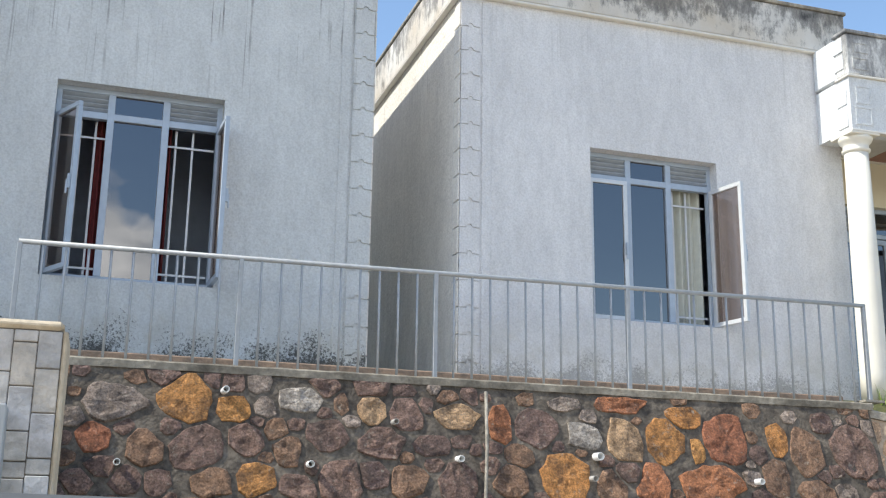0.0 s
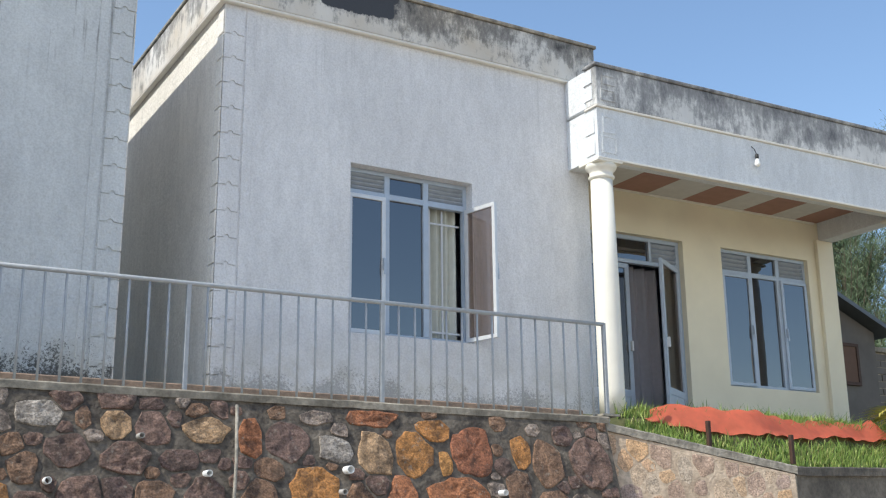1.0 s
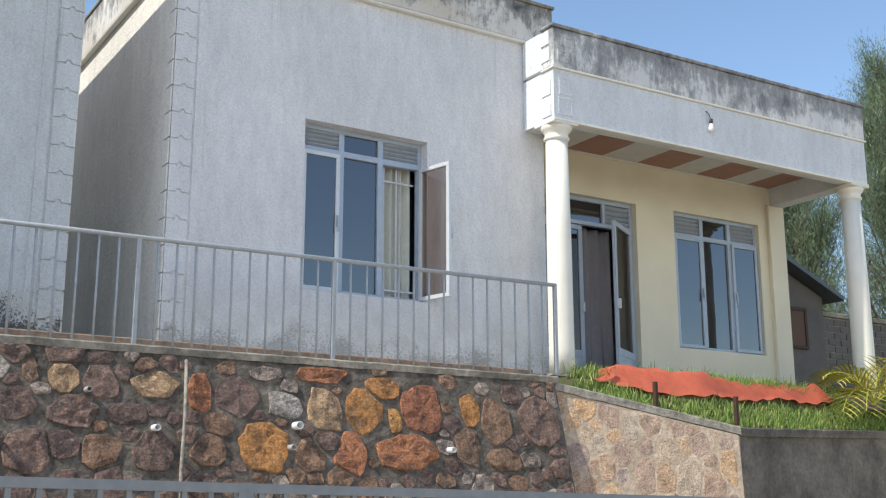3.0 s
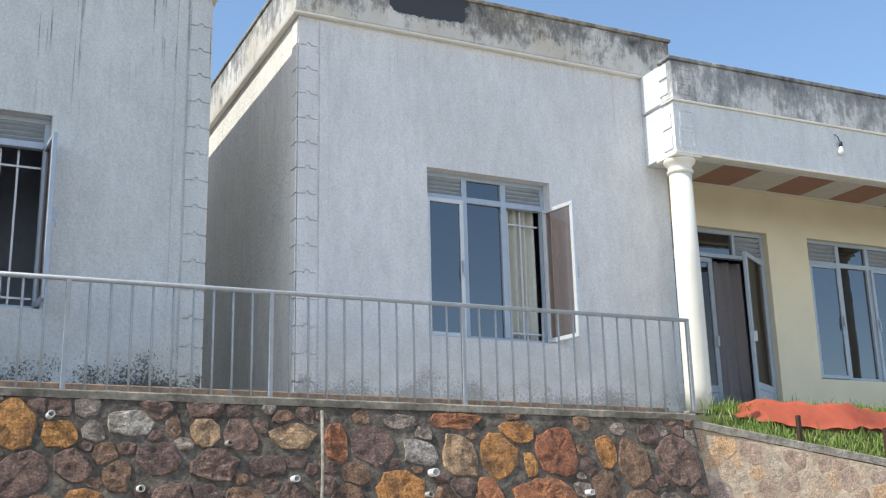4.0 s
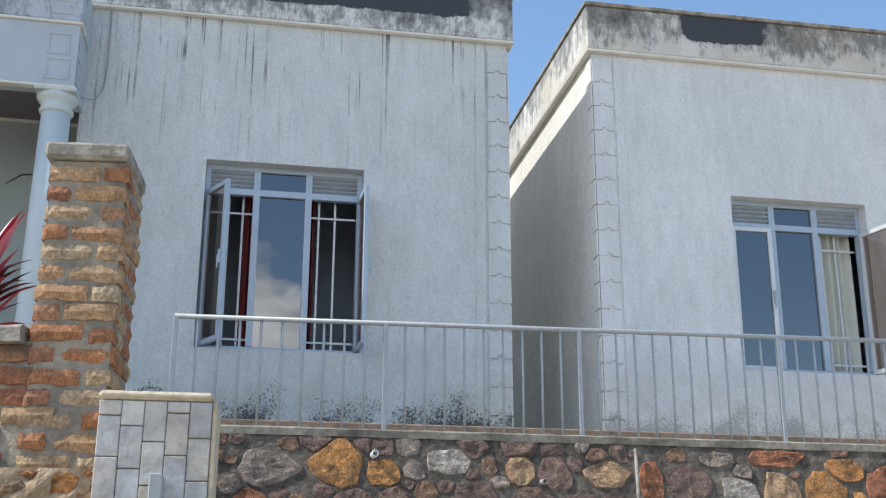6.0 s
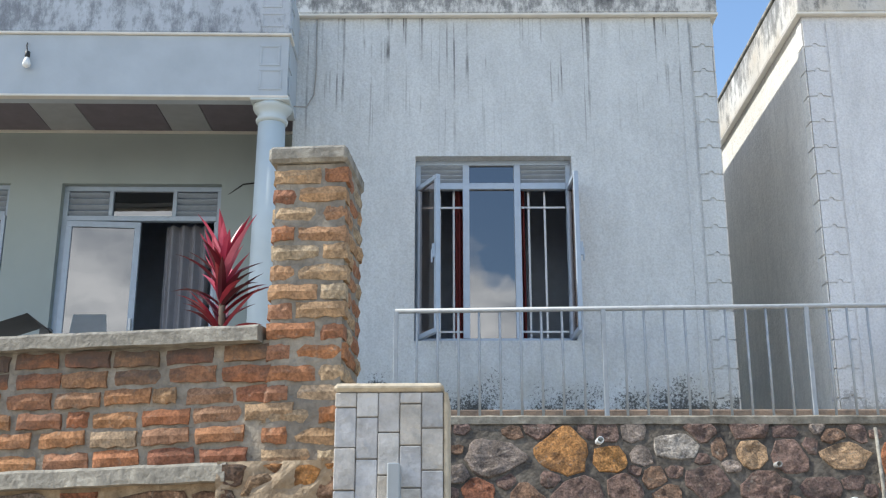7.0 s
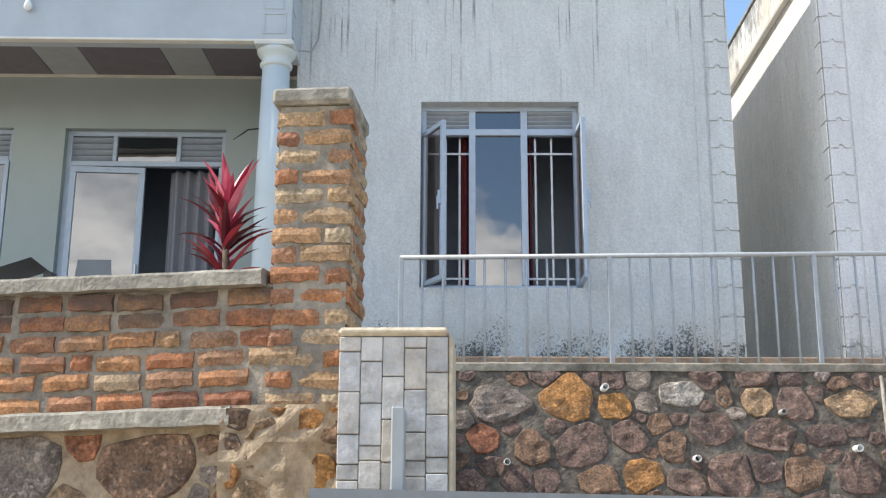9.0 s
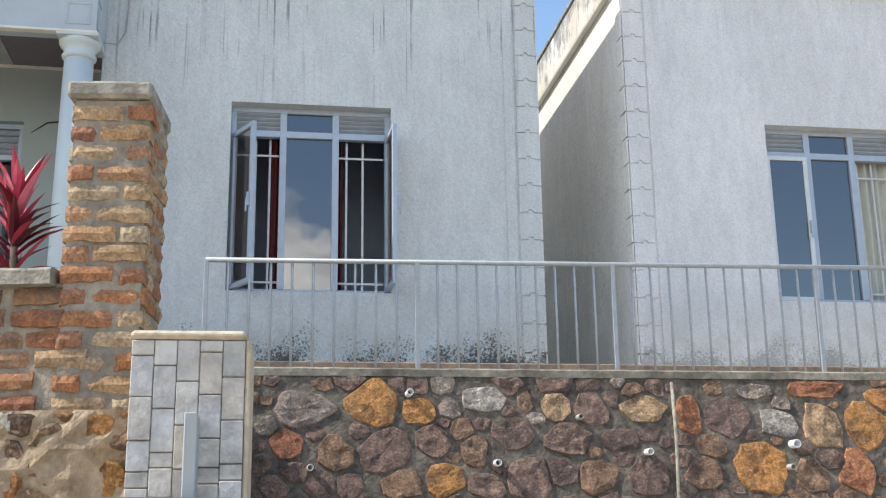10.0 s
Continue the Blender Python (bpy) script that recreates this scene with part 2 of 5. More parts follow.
M_SLAT = plain("louver_paint", (0.46, 0.51, 0.57), 0.5, 0.1, 0.15, 14)
# Lighter copy of the frame paint: sunshine on the sash is put into the colour.
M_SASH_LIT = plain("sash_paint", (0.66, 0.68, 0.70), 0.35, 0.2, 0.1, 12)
M_GLASS = glass_mat("tinted_glass", (0.07, 0.08, 0.10), 0.22)
M_GLASS_CLEAR = glass_mat("clear_glass", (0.76, 0.69, 0.65), 0.10)
M_GRILLE = plain("grille_paint", (0.66, 0.68, 0.70), 0.5, 0.1)
M_CURTAIN_RED = plain("maroon_curtain", (0.26, 0.05, 0.05), 0.9, 0, 0.3, 20)
M_CURTAIN_GREEN = plain("pale_green_curtain", (0.60, 0.61, 0.54), 0.9, 0, 0.10, 16)
M_CURTAIN_GREY = plain("grey_curtain", (0.28, 0.28, 0.31), 0.9, 0, 0.10, 16)
M_CURTAIN_BROWN = plain("brown_curtain", (0.13, 0.075, 0.05), 0.9, 0, 0.10, 16)
M_DARK = plain("dim_room_paint", (0.44, 0.52, 0.64), 0.9)
M_RAIL = plain("railing_paint", (0.42, 0.44, 0.46), 0.5, 0.1, 0.2, 20)
M_GATE = plain("gate_paint", (0.26, 0.27, 0.28), 0.5, 0.15, 0.2, 16)
M_CAP = cement("weathered_cap_cement", (0.13, 0.115, 0.09), (0.44, 0.39, 0.31))
M_CAP_LIGHT = cement("pale_cap_cement", (0.17, 0.155, 0.13), (0.46, 0.42, 0.35), 7.0, 0.9)
M_MORTAR = cement("dark_mortar", (0.055, 0.045, 0.037), (0.22, 0.185, 0.145), 5.5, 1.0)
M_MORTAR_PALE = cement("pale_mortar", (0.38, 0.29, 0.21), (0.66, 0.53, 0.40), 4.0, 0.9)
M_MORTAR_GREY = cement("grey_brick_mortar", (0.19, 0.165, 0.135), (0.42, 0.365, 0.29), 5.0, 0.9)
M_ERODED = cement("eroded_render", (0.25, 0.18, 0.115), (0.53, 0.41, 0.28), 8.0, 1.0)
M_DARK_CEMENT = cement("mouldy_cement", (0.07, 0.062, 0.052), (0.24, 0.21, 0.17), 2.2, 0.8)
M_KERB = cement("terracotta_kerb", (0.19, 0.15, 0.12), (0.40, 0.28, 0.20), 7.0)
TONES = {}
for key, nm, lo, hi in (("o", "orange", (0.62, 0.27, 0.09), (0.72, 0.36, 0.12)), ("r", "russet", (0.46, 0.18, 0.10), (0.58, 0.24, 0.11)), ("p", "purple_brown", (0.24, 0.155, 0.13), (0.34, 0.215, 0.165)), ("b", "brown", (0.31, 0.185, 0.12), (0.42, 0.25, 0.155)), ("g", "grey_brown", (0.38, 0.30, 0.25), (0.48, 0.38, 0.31)), ("t", "tan", (0.62, 0.40, 0.23), (0.70, 0.47, 0.28)), ("w", "pale", (0.54, 0.48, 0.42), (0.64, 0.55, 0.46))):
    TONES[key] = stone_mat(nm + "_field_stone", [(0.0, lo), (1.0, hi)])
M_STONE_PALE = stone_mat("pointed_field_stone", [(0.0, (0.50, 0.36, 0.28)), (0.3, (0.62, 0.42, 0.27)), (0.6, (0.46, 0.36, 0.33)), (0.8, (0.70, 0.44, 0.24)), (1.0, (0.60, 0.49, 0.38))], True, 0.7, 0.2, 0.03, 0.6, 0.7)
def brick_mat(name, stops, algae):
    """Hand-made brick with a sooty algae bloom that spreads down from the cap."""
    m = Mat(name, 0.9)
    c = m.ramp(m.random(), [(p, tuple(v * 0.88 for v in col)) for p, col in stops])
    c = m.mix(1.0, c, m.ramp(m.noise(16, 6, (1, 1, 1), (2, 1, 0), 0.65), [(0.34, 0.62), (0.5, 0.95), (0.66, 1.18)]), "MULTIPLY")
    c = m.mix(1.0, c, m.ramp(m.noise(85, 4), [(0.36, 0.66), (0.6, 1.1)]), "MULTIPLY")
    c = m.mix(m.ramp(m.noise(24, 6, (1, 1, 1), (4, 4, 0), 0.65), [(0.58, 0.0), (0.70, 0.45)]), c, (0.42, 0.36, 0.28))
    bloom = m.math("ADD", m.math("MULTIPLY", m.noise(3.2, 7, (1, 1, 1.4), (1, 0, 2), 0.7), 0.75), m.math("MULTIPLY", m.span("Z", 2.25, 2.66), algae))
    c = m.mix(m.ramp(bloom, [(0.50, 0.0), (0.68, 0.85)]), c, (0.085, 0.07, 0.06))
    m.color(c)
    m.bump(m.math("ADD", m.noise(45, 8, rough=0.75), m.math("MULTIPLY", m.noise(14, 4), 0.6)), 0.8, 0.016)
    return m.m


M_BRICK = brick_mat("hand_made_brick", [(0.0, (0.52, 0.21, 0.09)), (0.2, (0.36, 0.15, 0.09)), (0.4, (0.62, 0.31, 0.14)), (0.6, (0.44, 0.25, 0.15)), (0.8, (0.56, 0.20, 0.09)), (1.0, (0.58, 0.38, 0.20))], 0.30)
M_BRICK_PILLAR = brick_mat("pillar_brick", [(0.0, (0.56, 0.25, 0.11)), (0.3, (0.42, 0.19, 0.11)), (0.6, (0.62, 0.38, 0.20)), (1.0, (0.58, 0.46, 0.31))], 0.0)
M_BRICK_PALE = brick_mat("pale_brick", [(0.0, (0.62, 0.44, 0.27)), (0.5, (0.60, 0.38, 0.21)), (1.0, (0.55, 0.44, 0.32))], 0.0)
M_TILE = Mat("split_stone_tile", 0.45)
M_TILE.color(M_TILE.mix(1.0, M_TILE.ramp(M_TILE.random(), [(0.0, (0.44, 0.42, 0.40)), (0.25, (0.66, 0.62, 0.57)), (0.5, (0.60, 0.53, 0.44)), (0.75, (0.52, 0.50, 0.49)), (1.0, (0.72, 0.71, 0.70))]), M_TILE.ramp(M_TILE.noise(14, 6, (1, 1, 1), (1, 0, 0), 0.65), [(0.35, 0.66), (0.62, 1.0)]), "MULTIPLY"))
M_TILE.bump(M_TILE.noise(17, 6), 0.7, 0.025)
M_TILE = M_TILE.m
M_TILE_WHITE = plain("pale_wall_tile", (0.80, 0.76, 0.68), 0.4, 0, 0.15, 7, 0.2)
M_PLASTER_EDGE = cement("sandy_plaster", (0.50, 0.40, 0.28), (0.70, 0.60, 0.45), 5.0, 0.5)
M_PIPE = plain("white_plastic_pipe", (0.80, 0.80, 0.78), 0.4)
M_PIPE_DARK = plain("grey_plastic_pipe", (0.40, 0.38, 0.35), 0.5)
M_STEEL = plain("rusty_steel", (0.09, 0.05, 0.035), 0.7, 0.3, 0.4, 30)
M_ORANGE = plain("orange_cloth", (0.90, 0.24, 0.14), 0.75, 0, 0.15, 9, 0.15)
M_GRASS = leaf_mat("grass_blades", [(0.0, (0.135, 0.230, 0.041)), (0.5, (0.230, 0.351, 0.068)), (0.85, (0.351, 0.432, 0.108)), (1.0, (0.486, 0.459, 0.189))], 0.6)
M_SOIL = cement("lawn_soil", (0.06, 0.07, 0.025), (0.13, 0.13, 0.05), 3.0)
M_PALM = leaf_mat("palm_leaflets", [(0.0, (0.28, 0.34, 0.06)), (0.5, (0.48, 0.48, 0.09)), (1.0, (0.66, 0.54, 0.12))], 0.5)
M_CORDY_PINK = leaf_mat("cordyline_pink", [(0.0, (0.40, 0.035, 0.07)), (0.5, (0.66, 0.07, 0.14)), (1.0, (0.80, 0.24, 0.30))], 0.35)
M_CORDY_DARK = leaf_mat("cordyline_maroon", [(0.0, (0.06, 0.015, 0.02)), (0.5, (0.17, 0.02, 0.035)), (0.75, (0.42, 0.04, 0.06)), (1.0, (0.52, 0.07, 0.10))], 0.35)
M_TREE = leaf_mat("needle_foliage", [(0.0, (0.06, 0.10, 0.05)), (0.5, (0.12, 0.18, 0.09)), (1.0, (0.24, 0.30, 0.16))], 0.6)
M_BARK = plain("bark", (0.16, 0.12, 0.09), 0.9, 0, 0.4, 12, 0.6)
M_PALE_FLOOR = cement("pale_walk_cement", (0.40, 0.37, 0.32), (0.58, 0.54, 0.47), 2.5)
M_ROAD = cement("earth_road", (0.36, 0.29, 0.21), (0.54, 0.46, 0.35), 1.2)
M_SHEET = plain("dark_roof_sheet", (0.09, 0.10, 0.11), 0.45, 0.2, 0.2, 6)
M_TRAY = plain("grey_metal_tray", (0.40, 0.42, 0.43), 0.5, 0.1, 0.15, 8)
M_BULB = plain("bulb_glass", (0.85, 0.85, 0.83), 0.25)
M_BLACK = plain("black_socket", (0.02, 0.02, 0.02), 0.5)
M_BACK_WALL = plain("dark_outbuilding_wall", (0.15, 0.135, 0.12), 0.9, 0, 0.3, 2.0, 0.3)


# ---- mesh helpers ----
def to_mesh(name, bm, material, smooth=False):
    me = bpy.data.meshes.new(name)
    bmesh.ops.recalc_face_normals(bm, faces=bm.faces[:])
    bm.to_mesh(me)
    bm.free()
    me.materials.append(material)
    if smooth:
        me.polygons.foreach_set("use_smooth", [True] * len(me.polygons))
    return me


def adopt(ob, parent):
    """Make ob a part of parent without moving it."""
    ob.parent = parent
    m = parent.matrix_basis.copy()
    if parent.parent:
        m = parent.parent.matrix_basis @ parent.matrix_parent_inverse @ m
    ob.matrix_parent_inverse = m.inverted()
    return ob


def part(name, bm, material, parent, label="", smooth=False):
    ob = new(name, to_mesh(name, bm, material, smooth) if isinstance(bm, bmesh.types.BMesh) else bm)
    adopt(ob, parent)
    return tagged(ob, label)


def thing(name, at, label, category, group="", kind=""):
    ob = new(name)
    ob.location = at
    ob.matrix_basis = Matrix.Translation(at)
    return tagged(ob, label, category, group, kind)


def solid(name, bm, material, label, category, kind="", smooth=False, group=""):
    return tagged(new(name, to_mesh(name, bm, material, smooth)), label, category, group, kind)


def box(bm, x0, x1, y0, y1, z0, z1, bevel=0.0, m=None):
    x0, x1, y0, y1, z0, z1 = min(x0, x1), max(x0, x1), min(y0, y1), max(y0, y1), min(z0, z1), max(z0, z1)
    r = bmesh.ops.create_cube(bm, size=1.0)["verts"]
    for v in r:
        v.co = Vector(((x0 + x1) / 2 + v.co.x * (x1 - x0), (y0 + y1) / 2 + v.co.y * (y1 - y0), (z0 + z1) / 2 + v.co.z * (z1 - z0)))
    if bevel:
        es = list({e for v in r for e in v.link_edges})
        got = bmesh.ops.bevel(bm, geom=es, offset=bevel, segments=1, affect="EDGES")
        r = list({v for f in got["faces"] for v in f.verts} | {v for v in r if v.is_valid})
    if m:
        for v in r:
            v.co = m @ v.co
    return bm


def cube(*a, **k):
    return box(bmesh.new(), *a, **k)


def slab(x0, x1, z0, z1, y0, y1, holes):
    """A wall in the xz plane with rectangular openings (x0, x1, z0, z1) right through it."""
    bm = bmesh.new()
    x0, x1 = min(x0, x1), max(x0, x1)
    holes = [(min(h[0], h[1]), max(h[0], h[1]), h[2], h[3]) for h in holes]
    xs = sorted({x0, x1, *(h[0] for h in holes), *(h[1] for h in holes)})
    zs = sorted({z0, z1, *(h[2] for h in holes), *(h[3] for h in holes)})
    free = lambda i, k: 0 <= i < len(xs) - 1 and 0 <= k < len(zs) - 1 and not any(h[0] <= (xs[i] + xs[i + 1]) / 2 <= h[1] and h[2] <= (zs[k] + zs[k + 1]) / 2 <= h[3] for h in holes)
    quad = lambda *c: bm.faces.new([bm.verts.new(v) for v in c])
    for i in range(len(xs) - 1):
        for k in range(len(zs) - 1):
            if not free(i, k):
                continue
            a, b, c, d = xs[i], xs[i + 1], zs[k], zs[k + 1]
            quad((a, y0, c), (b, y0, c), (b, y0, d), (a, y0, d))
            quad((a, y1, c), (a, y1, d), (b, y1, d), (b, y1, c))
            if not free(i - 1, k): quad((a, y0, c), (a, y0, d), (a, y1, d), (a, y1, c))
            if not free(i + 1, k): quad((b, y0, c), (b, y1, c), (b, y1, d), (b, y0, d))
            if not free(i, k - 1): quad((a, y0, c), (a, y1, c), (b, y1, c), (b, y0, c))
            if not free(i, k + 1): quad((a, y0, d), (b, y0, d), (b, y1, d), (a, y1, d))
    bmesh.ops.remove_doubles(bm, verts=bm.verts[:], dist=1e-5)
    return bm


def lathe(profile, at, n=28):
    """A turned shape from (radius, height) pairs."""
    bm = bmesh.new()
    rings = [[bm.verts.new((at[0] + r * math.cos(2 * math.pi * k / n), at[1] + r * math.sin(2 * math.pi * k / n), at[2] + h)) for k in range(n)] for r, h in profile]
    for p, q in zip(rings, rings[1:]):
        for k in range(n):
            bm.faces.new((p[k], p[(k + 1) % n], q[(k + 1) % n], q[k]))
    bm.faces.new(rings[0][::-1])
    bm.faces.new(rings[-1])
    return bm


def tube(points, r, n=8):
    bm = bmesh.new()
    pts = [Vector(p) for p in points]
    rings = []
    for k, p in enumerate(pts):
        d = (pts[min(k + 1, len(pts) - 1)] - pts[max(k - 1, 0)]).normalized()
        a = d.cross(Vector((0.3, 0.2, 1) if abs(d.z) < 0.9 else (1, 0, 0))).normalized()
        b = d.cross(a)
        rr = r[k] if isinstance(r, (list, tuple)) else r
        rings.append([bm.verts.new(p + rr * (math.cos(2 * math.pi * j / n) * a + math.sin(2 * math.pi * j / n) * b)) for j in range(n)])
    for p, q in zip(rings, rings[1:]):
        for j in range(n):
            bm.faces.new((p[j], p[(j + 1) % n], q[(j + 1) % n], q[j]))
    bm.faces.new(rings[0][::-1])
    bm.faces.new(rings[-1])
    return bm


def curtain(x0, x1, y, z0, z1, folds, depth=0.035):
    bm = bmesh.new()
    n = folds * 8
    rows = []
    for s in range(7):
        f = s / 6
        rows.append([bm.verts.new((x0 + (x1 - x0) * (k / n), y + depth * math.sin(k / n * folds * 2 * math.pi + 0.7 * f) * (0.7 + 0.5 * f), z0 + (z1 - z0) * f)) for k in range(n + 1)])
    for p, q in zip(rows, rows[1:]):
        for k in range(n):
            bm.faces.new((p[k], p[k + 1], q[k + 1], q[k]))
    return bm


# ---- ground ----
solid("ground", cube(-400, 400, -400, 600, -0.4, 0.0), M_ROAD, "packed earth street and yard ground", "ground", "structure")
YF, YR = 10.05, 10.93          # front wall plane, porch wall plane
FLOOR = 3.05
bm = cube(-9.0, 7.0, 9.40, 18, 0.0, 3.0)
solid("terrace", bm, M_PALE_FLOOR, "raised terrace of packed earth under the houses", "terrace", "structure")
bm = cube(7.0, 13.2, 10.2, 18, 0.0, 3.0)
solid("terrace", bm, M_KERB, "raised terrace of packed earth under the porch", "terrace", "structure")


# ---- stones and bricks ----
def stone_mesh(poly, depth, rng, lump=0.5):
    """A rough stone in its wall's own plane: x along, y out of the wall (minus), z up."""
    pts = []
    for (ax, az), (bx, bz) in zip(poly, poly[1:] + poly[:1]):
        n = max(1, int(math.hypot(bx - ax, bz - az) / 0.055))
        for k in range(n):
            f = (k + 0.12) / n
            pts.append((ax + f * (bx - ax), az + f * (bz - az)))
    n = len(pts)
    cx, cz = sum(p[0] for p in pts) / n, sum(p[1] for p in pts) / n
    ph = Vector((rng.uniform(0, 50), rng.uniform(0, 50), rng.uniform(0, 50)))
    tx, tz = rng.uniform(-0.35, 0.35), rng.uniform(-0.35, 0.35)
    rings = []
    for s, y in ((1.0, 0.03), (0.985, -depth * 0.62), (0.94, -depth * 0.93), (0.66, -depth), (0.34, -depth)):
        ring = []
        for x, z in pts:
            j = 1 + 0.16 * noise.noise(Vector((x * 11, z * 11, 0)) + ph)
            qx, qz = cx + (x - cx) * s * min(j, 1.03), cz + (z - cz) * s * min(j, 1.03)
            rough = noise.noise(Vector((qx * 9, 0, qz * 9)) + ph) + 0.6 * noise.noise(Vector((qx * 24, 3, qz * 24)) + ph)
            ring.append((qx, y + (depth * (lump * 1.5 * rough + tx * (qx - cx) * 5 + tz * (qz - cz) * 5) * min(1, (1.0 - s) * 5) if s < 0.99 else 0), qz))
        rings.append(ring)
    verts = [v for r in rings for v in r] + [(cx, sum(v[1] for v in rings[-1]) / n, cz)]
    faces = []
    last = len(rings) - 1
    for r in range(last):
        for k in range(n):
            faces.append((r * n + k, r * n + (k + 1) % n, (r + 1) * n + (k + 1) % n, (r + 1) * n + k))
    faces += [(last * n + k, last * n + (k + 1) % n, len(rings) * n) for k in range(n)]
    return verts, faces


def rubble_outline(p, others, w, h, rng, gap):
    """A roughly oval or squared outline of the given half sizes, cut back where a neighbour lies close."""
    x, z, a, b = p
    n = rng.choice((6, 7, 7, 8, 9))
    square = rng.uniform(3.5, 8.0)
    turn = rng.uniform(0, 6.28)
    poly = []
    for k in range(n):
        t = turn + 6.2832 * (k + rng.uniform(-0.22, 0.22)) / n
        c, s = math.cos(t), math.sin(t)
        r = (abs(c) ** square + abs(s) ** square) ** (-1 / square) * rng.uniform(1.0, 1.2)
        poly.append((min(w, max(0, x + a * r * c)), min(h, max(0, z + b * r * s))))
    for q in others:
        dx, dz = q[0] - x, q[1] - z
        ln = math.hypot(dx, dz)
        if ln > a + b + q[2] + q[3]:
            continue
        nx, nz = dx / ln, dz / ln
        ep, eq = math.hypot(a * nx, b * nz), math.hypot(q[2] * nx, q[3] * nz)
        lim = nx * x + nz * z + ln * ep / (ep + eq) - gap
        out = []
        for s0, s1 in zip(poly, poly[1:] + poly[:1]):
            da, db = nx * s0[0] + nz * s0[1] - lim, nx * s1[0] + nz * s1[1] - lim
            if da <= 0:
                out.append(s0)
            if da * db < 0:
                t = da / (da - db)
                out.append((s0[0] + t * (s1[0] - s0[0]), s0[1] + t * (s1[1] - s0[1])))
        poly = out
        if len(poly) < 3:
            return None
    return poly


def rubble_wall(parent, m, w, h, spots, tones, seed, near, fill="pbpgbp", depth=0.026, size=(0.05, 0.15), shape=(0.6, 1.1), material=None, top=None):
    """Uneven stones bedded in wide mortar: the large ones at their places, smaller ones between and below."""
    rng = random.Random(seed)
    stones = [(*s, TONES[t]) for s, t in zip(spots, tones)]
    for k in range(2600):
        a = rng.uniform(*size)
        s = (rng.uniform(0, w), rng.uniform(0, h), a, a * rng.uniform(*shape))
        if top and s[1] > top(s[0]) - 0.03:
            continue
        if all(((s[0] - q[0]) / (s[2] * 0.82 + q[2])) ** 2 + ((s[1] - q[1]) / (s[3] * 0.82 + q[3])) ** 2 > 0.84 for q in stones):
            stones.append((*s, TONES[rng.choice(fill)]))
    low_v, low_f = [], []
    for s in stones:
        poly = rubble_outline(s[:4], [q for q in stones if q is not s and abs(q[0] - s[0]) < 0.8 and abs(q[1] - s[1]) < 0.8], w, h, rng, 0.006)
        if not poly:
            continue
        if top:
            poly = [(x, min(z, top(x) - 0.015)) for x, z in poly]
        v, f = stone_mesh(poly, depth * rng.uniform(0.8, 1.25) * min(1.2, 0.7 + s[2] * 2), rng, 0.45)
        v = [m @ Vector(c) for c in v]
        if s[1] > near:
            me = bpy.data.meshes.new("stone")
            me.from_pydata(v, [], f)
            me.materials.append(material or s[4])
            part("stone", me, None, parent)
        else:
            o = len(low_v)
            low_v += v
            low_f += [tuple(i + o for i in c) for c in f]
    if low_v:
        me = bpy.data.meshes.new("stones_below")
        me.from_pydata(low_v, [], low_f)
        me.materials.append(material or TONES["p"])
        tagged(part("stones_below", me, None, parent), "", "", "", "stuff")


def mortar_face(m, w, h, seed, swell=0.022, top=None):
    """A hand-smeared mortar skin, lumpy between the stones."""
    bm = bmesh.new()
    nx, nz = int(w / 0.035), int(h / 0.035)
    grid = []
    for i in range(nx + 1):
        row = []
        for k in range(nz + 1):
            x, z = w * i / nx, h * k / nz
            if top:
                z = min(z, top(x))
            y = -swell * (0.9 + 1.1 * noise.noise((x * 3.1, z * 3.1, seed)) + 0.55 * noise.noise((x * 11, z * 11, seed + 3)) + 0.3 * noise.noise((x * 27, z * 27, seed + 5)))
            row.append(bm.verts.new(m @ Vector((x, min(y, 0.0), z))))
        grid.append(row)
    for p, q in zip(grid, grid[1:]):
        for k in range(nz):
            bm.faces.new((p[k], q[k], q[k + 1], p[k + 1]))
    return bm


def brick_mesh(name, ln, dp, ht, seed, material):
    """A worn brick, its front lower left corner at the origin."""
    rng = random.Random(seed)
    nx, nz = 5, 2
    verts, faces = [], []
    idx = {}
    for i in range(nx + 1):
        for k in range(nz + 1):
            edge = (i in (0, nx)) + (k in (0, nz))
            y = (0.016 if edge == 2 else 0.009 if edge else 0) + rng.uniform(-0.003, 0.004)
            idx[i, k] = len(verts)
            verts.append((ln * i / nx + (rng.uniform(-0.005, 0.005) if i in (0, nx) else 0), y, ht * k / nz + (rng.uniform(-0.006, 0.005) if k in (0, nz) else 0)))
    for i in range(nx):
        for k in range(nz):
            faces.append((idx[i, k], idx[i + 1, k], idx[i + 1, k + 1], idx[i, k + 1]))
    rim = [idx[i, 0] for i in range(nx + 1)] + [idx[nx, k] for k in range(1, nz + 1)] + [idx[i, nz] for i in range(nx - 1, -1, -1)] + [idx[0, k] for k in range(nz - 1, 0, -1)]
    back = len(verts)
    for r in rim:
        verts.append((verts[r][0], dp, verts[r][2]))
    for j in range(len(rim)):
        faces.append((rim[j], back + j, back + (j + 1) % len(rim), rim[(j + 1) % len(rim)]))
    faces.append(tuple(back + j for j in range(len(rim)))[::-1])
    me = bpy.data.meshes.new(name)
    me.from_pydata(verts, [], faces)
    me.materials.append(material)
    return me


def set_piece(name, mesh, m, parent):
    ob = new(name, mesh)
    ob.matrix_basis = m
    ob.parent = parent
    ob.matrix_parent_inverse = parent.matrix_basis.inverted()
    return ob


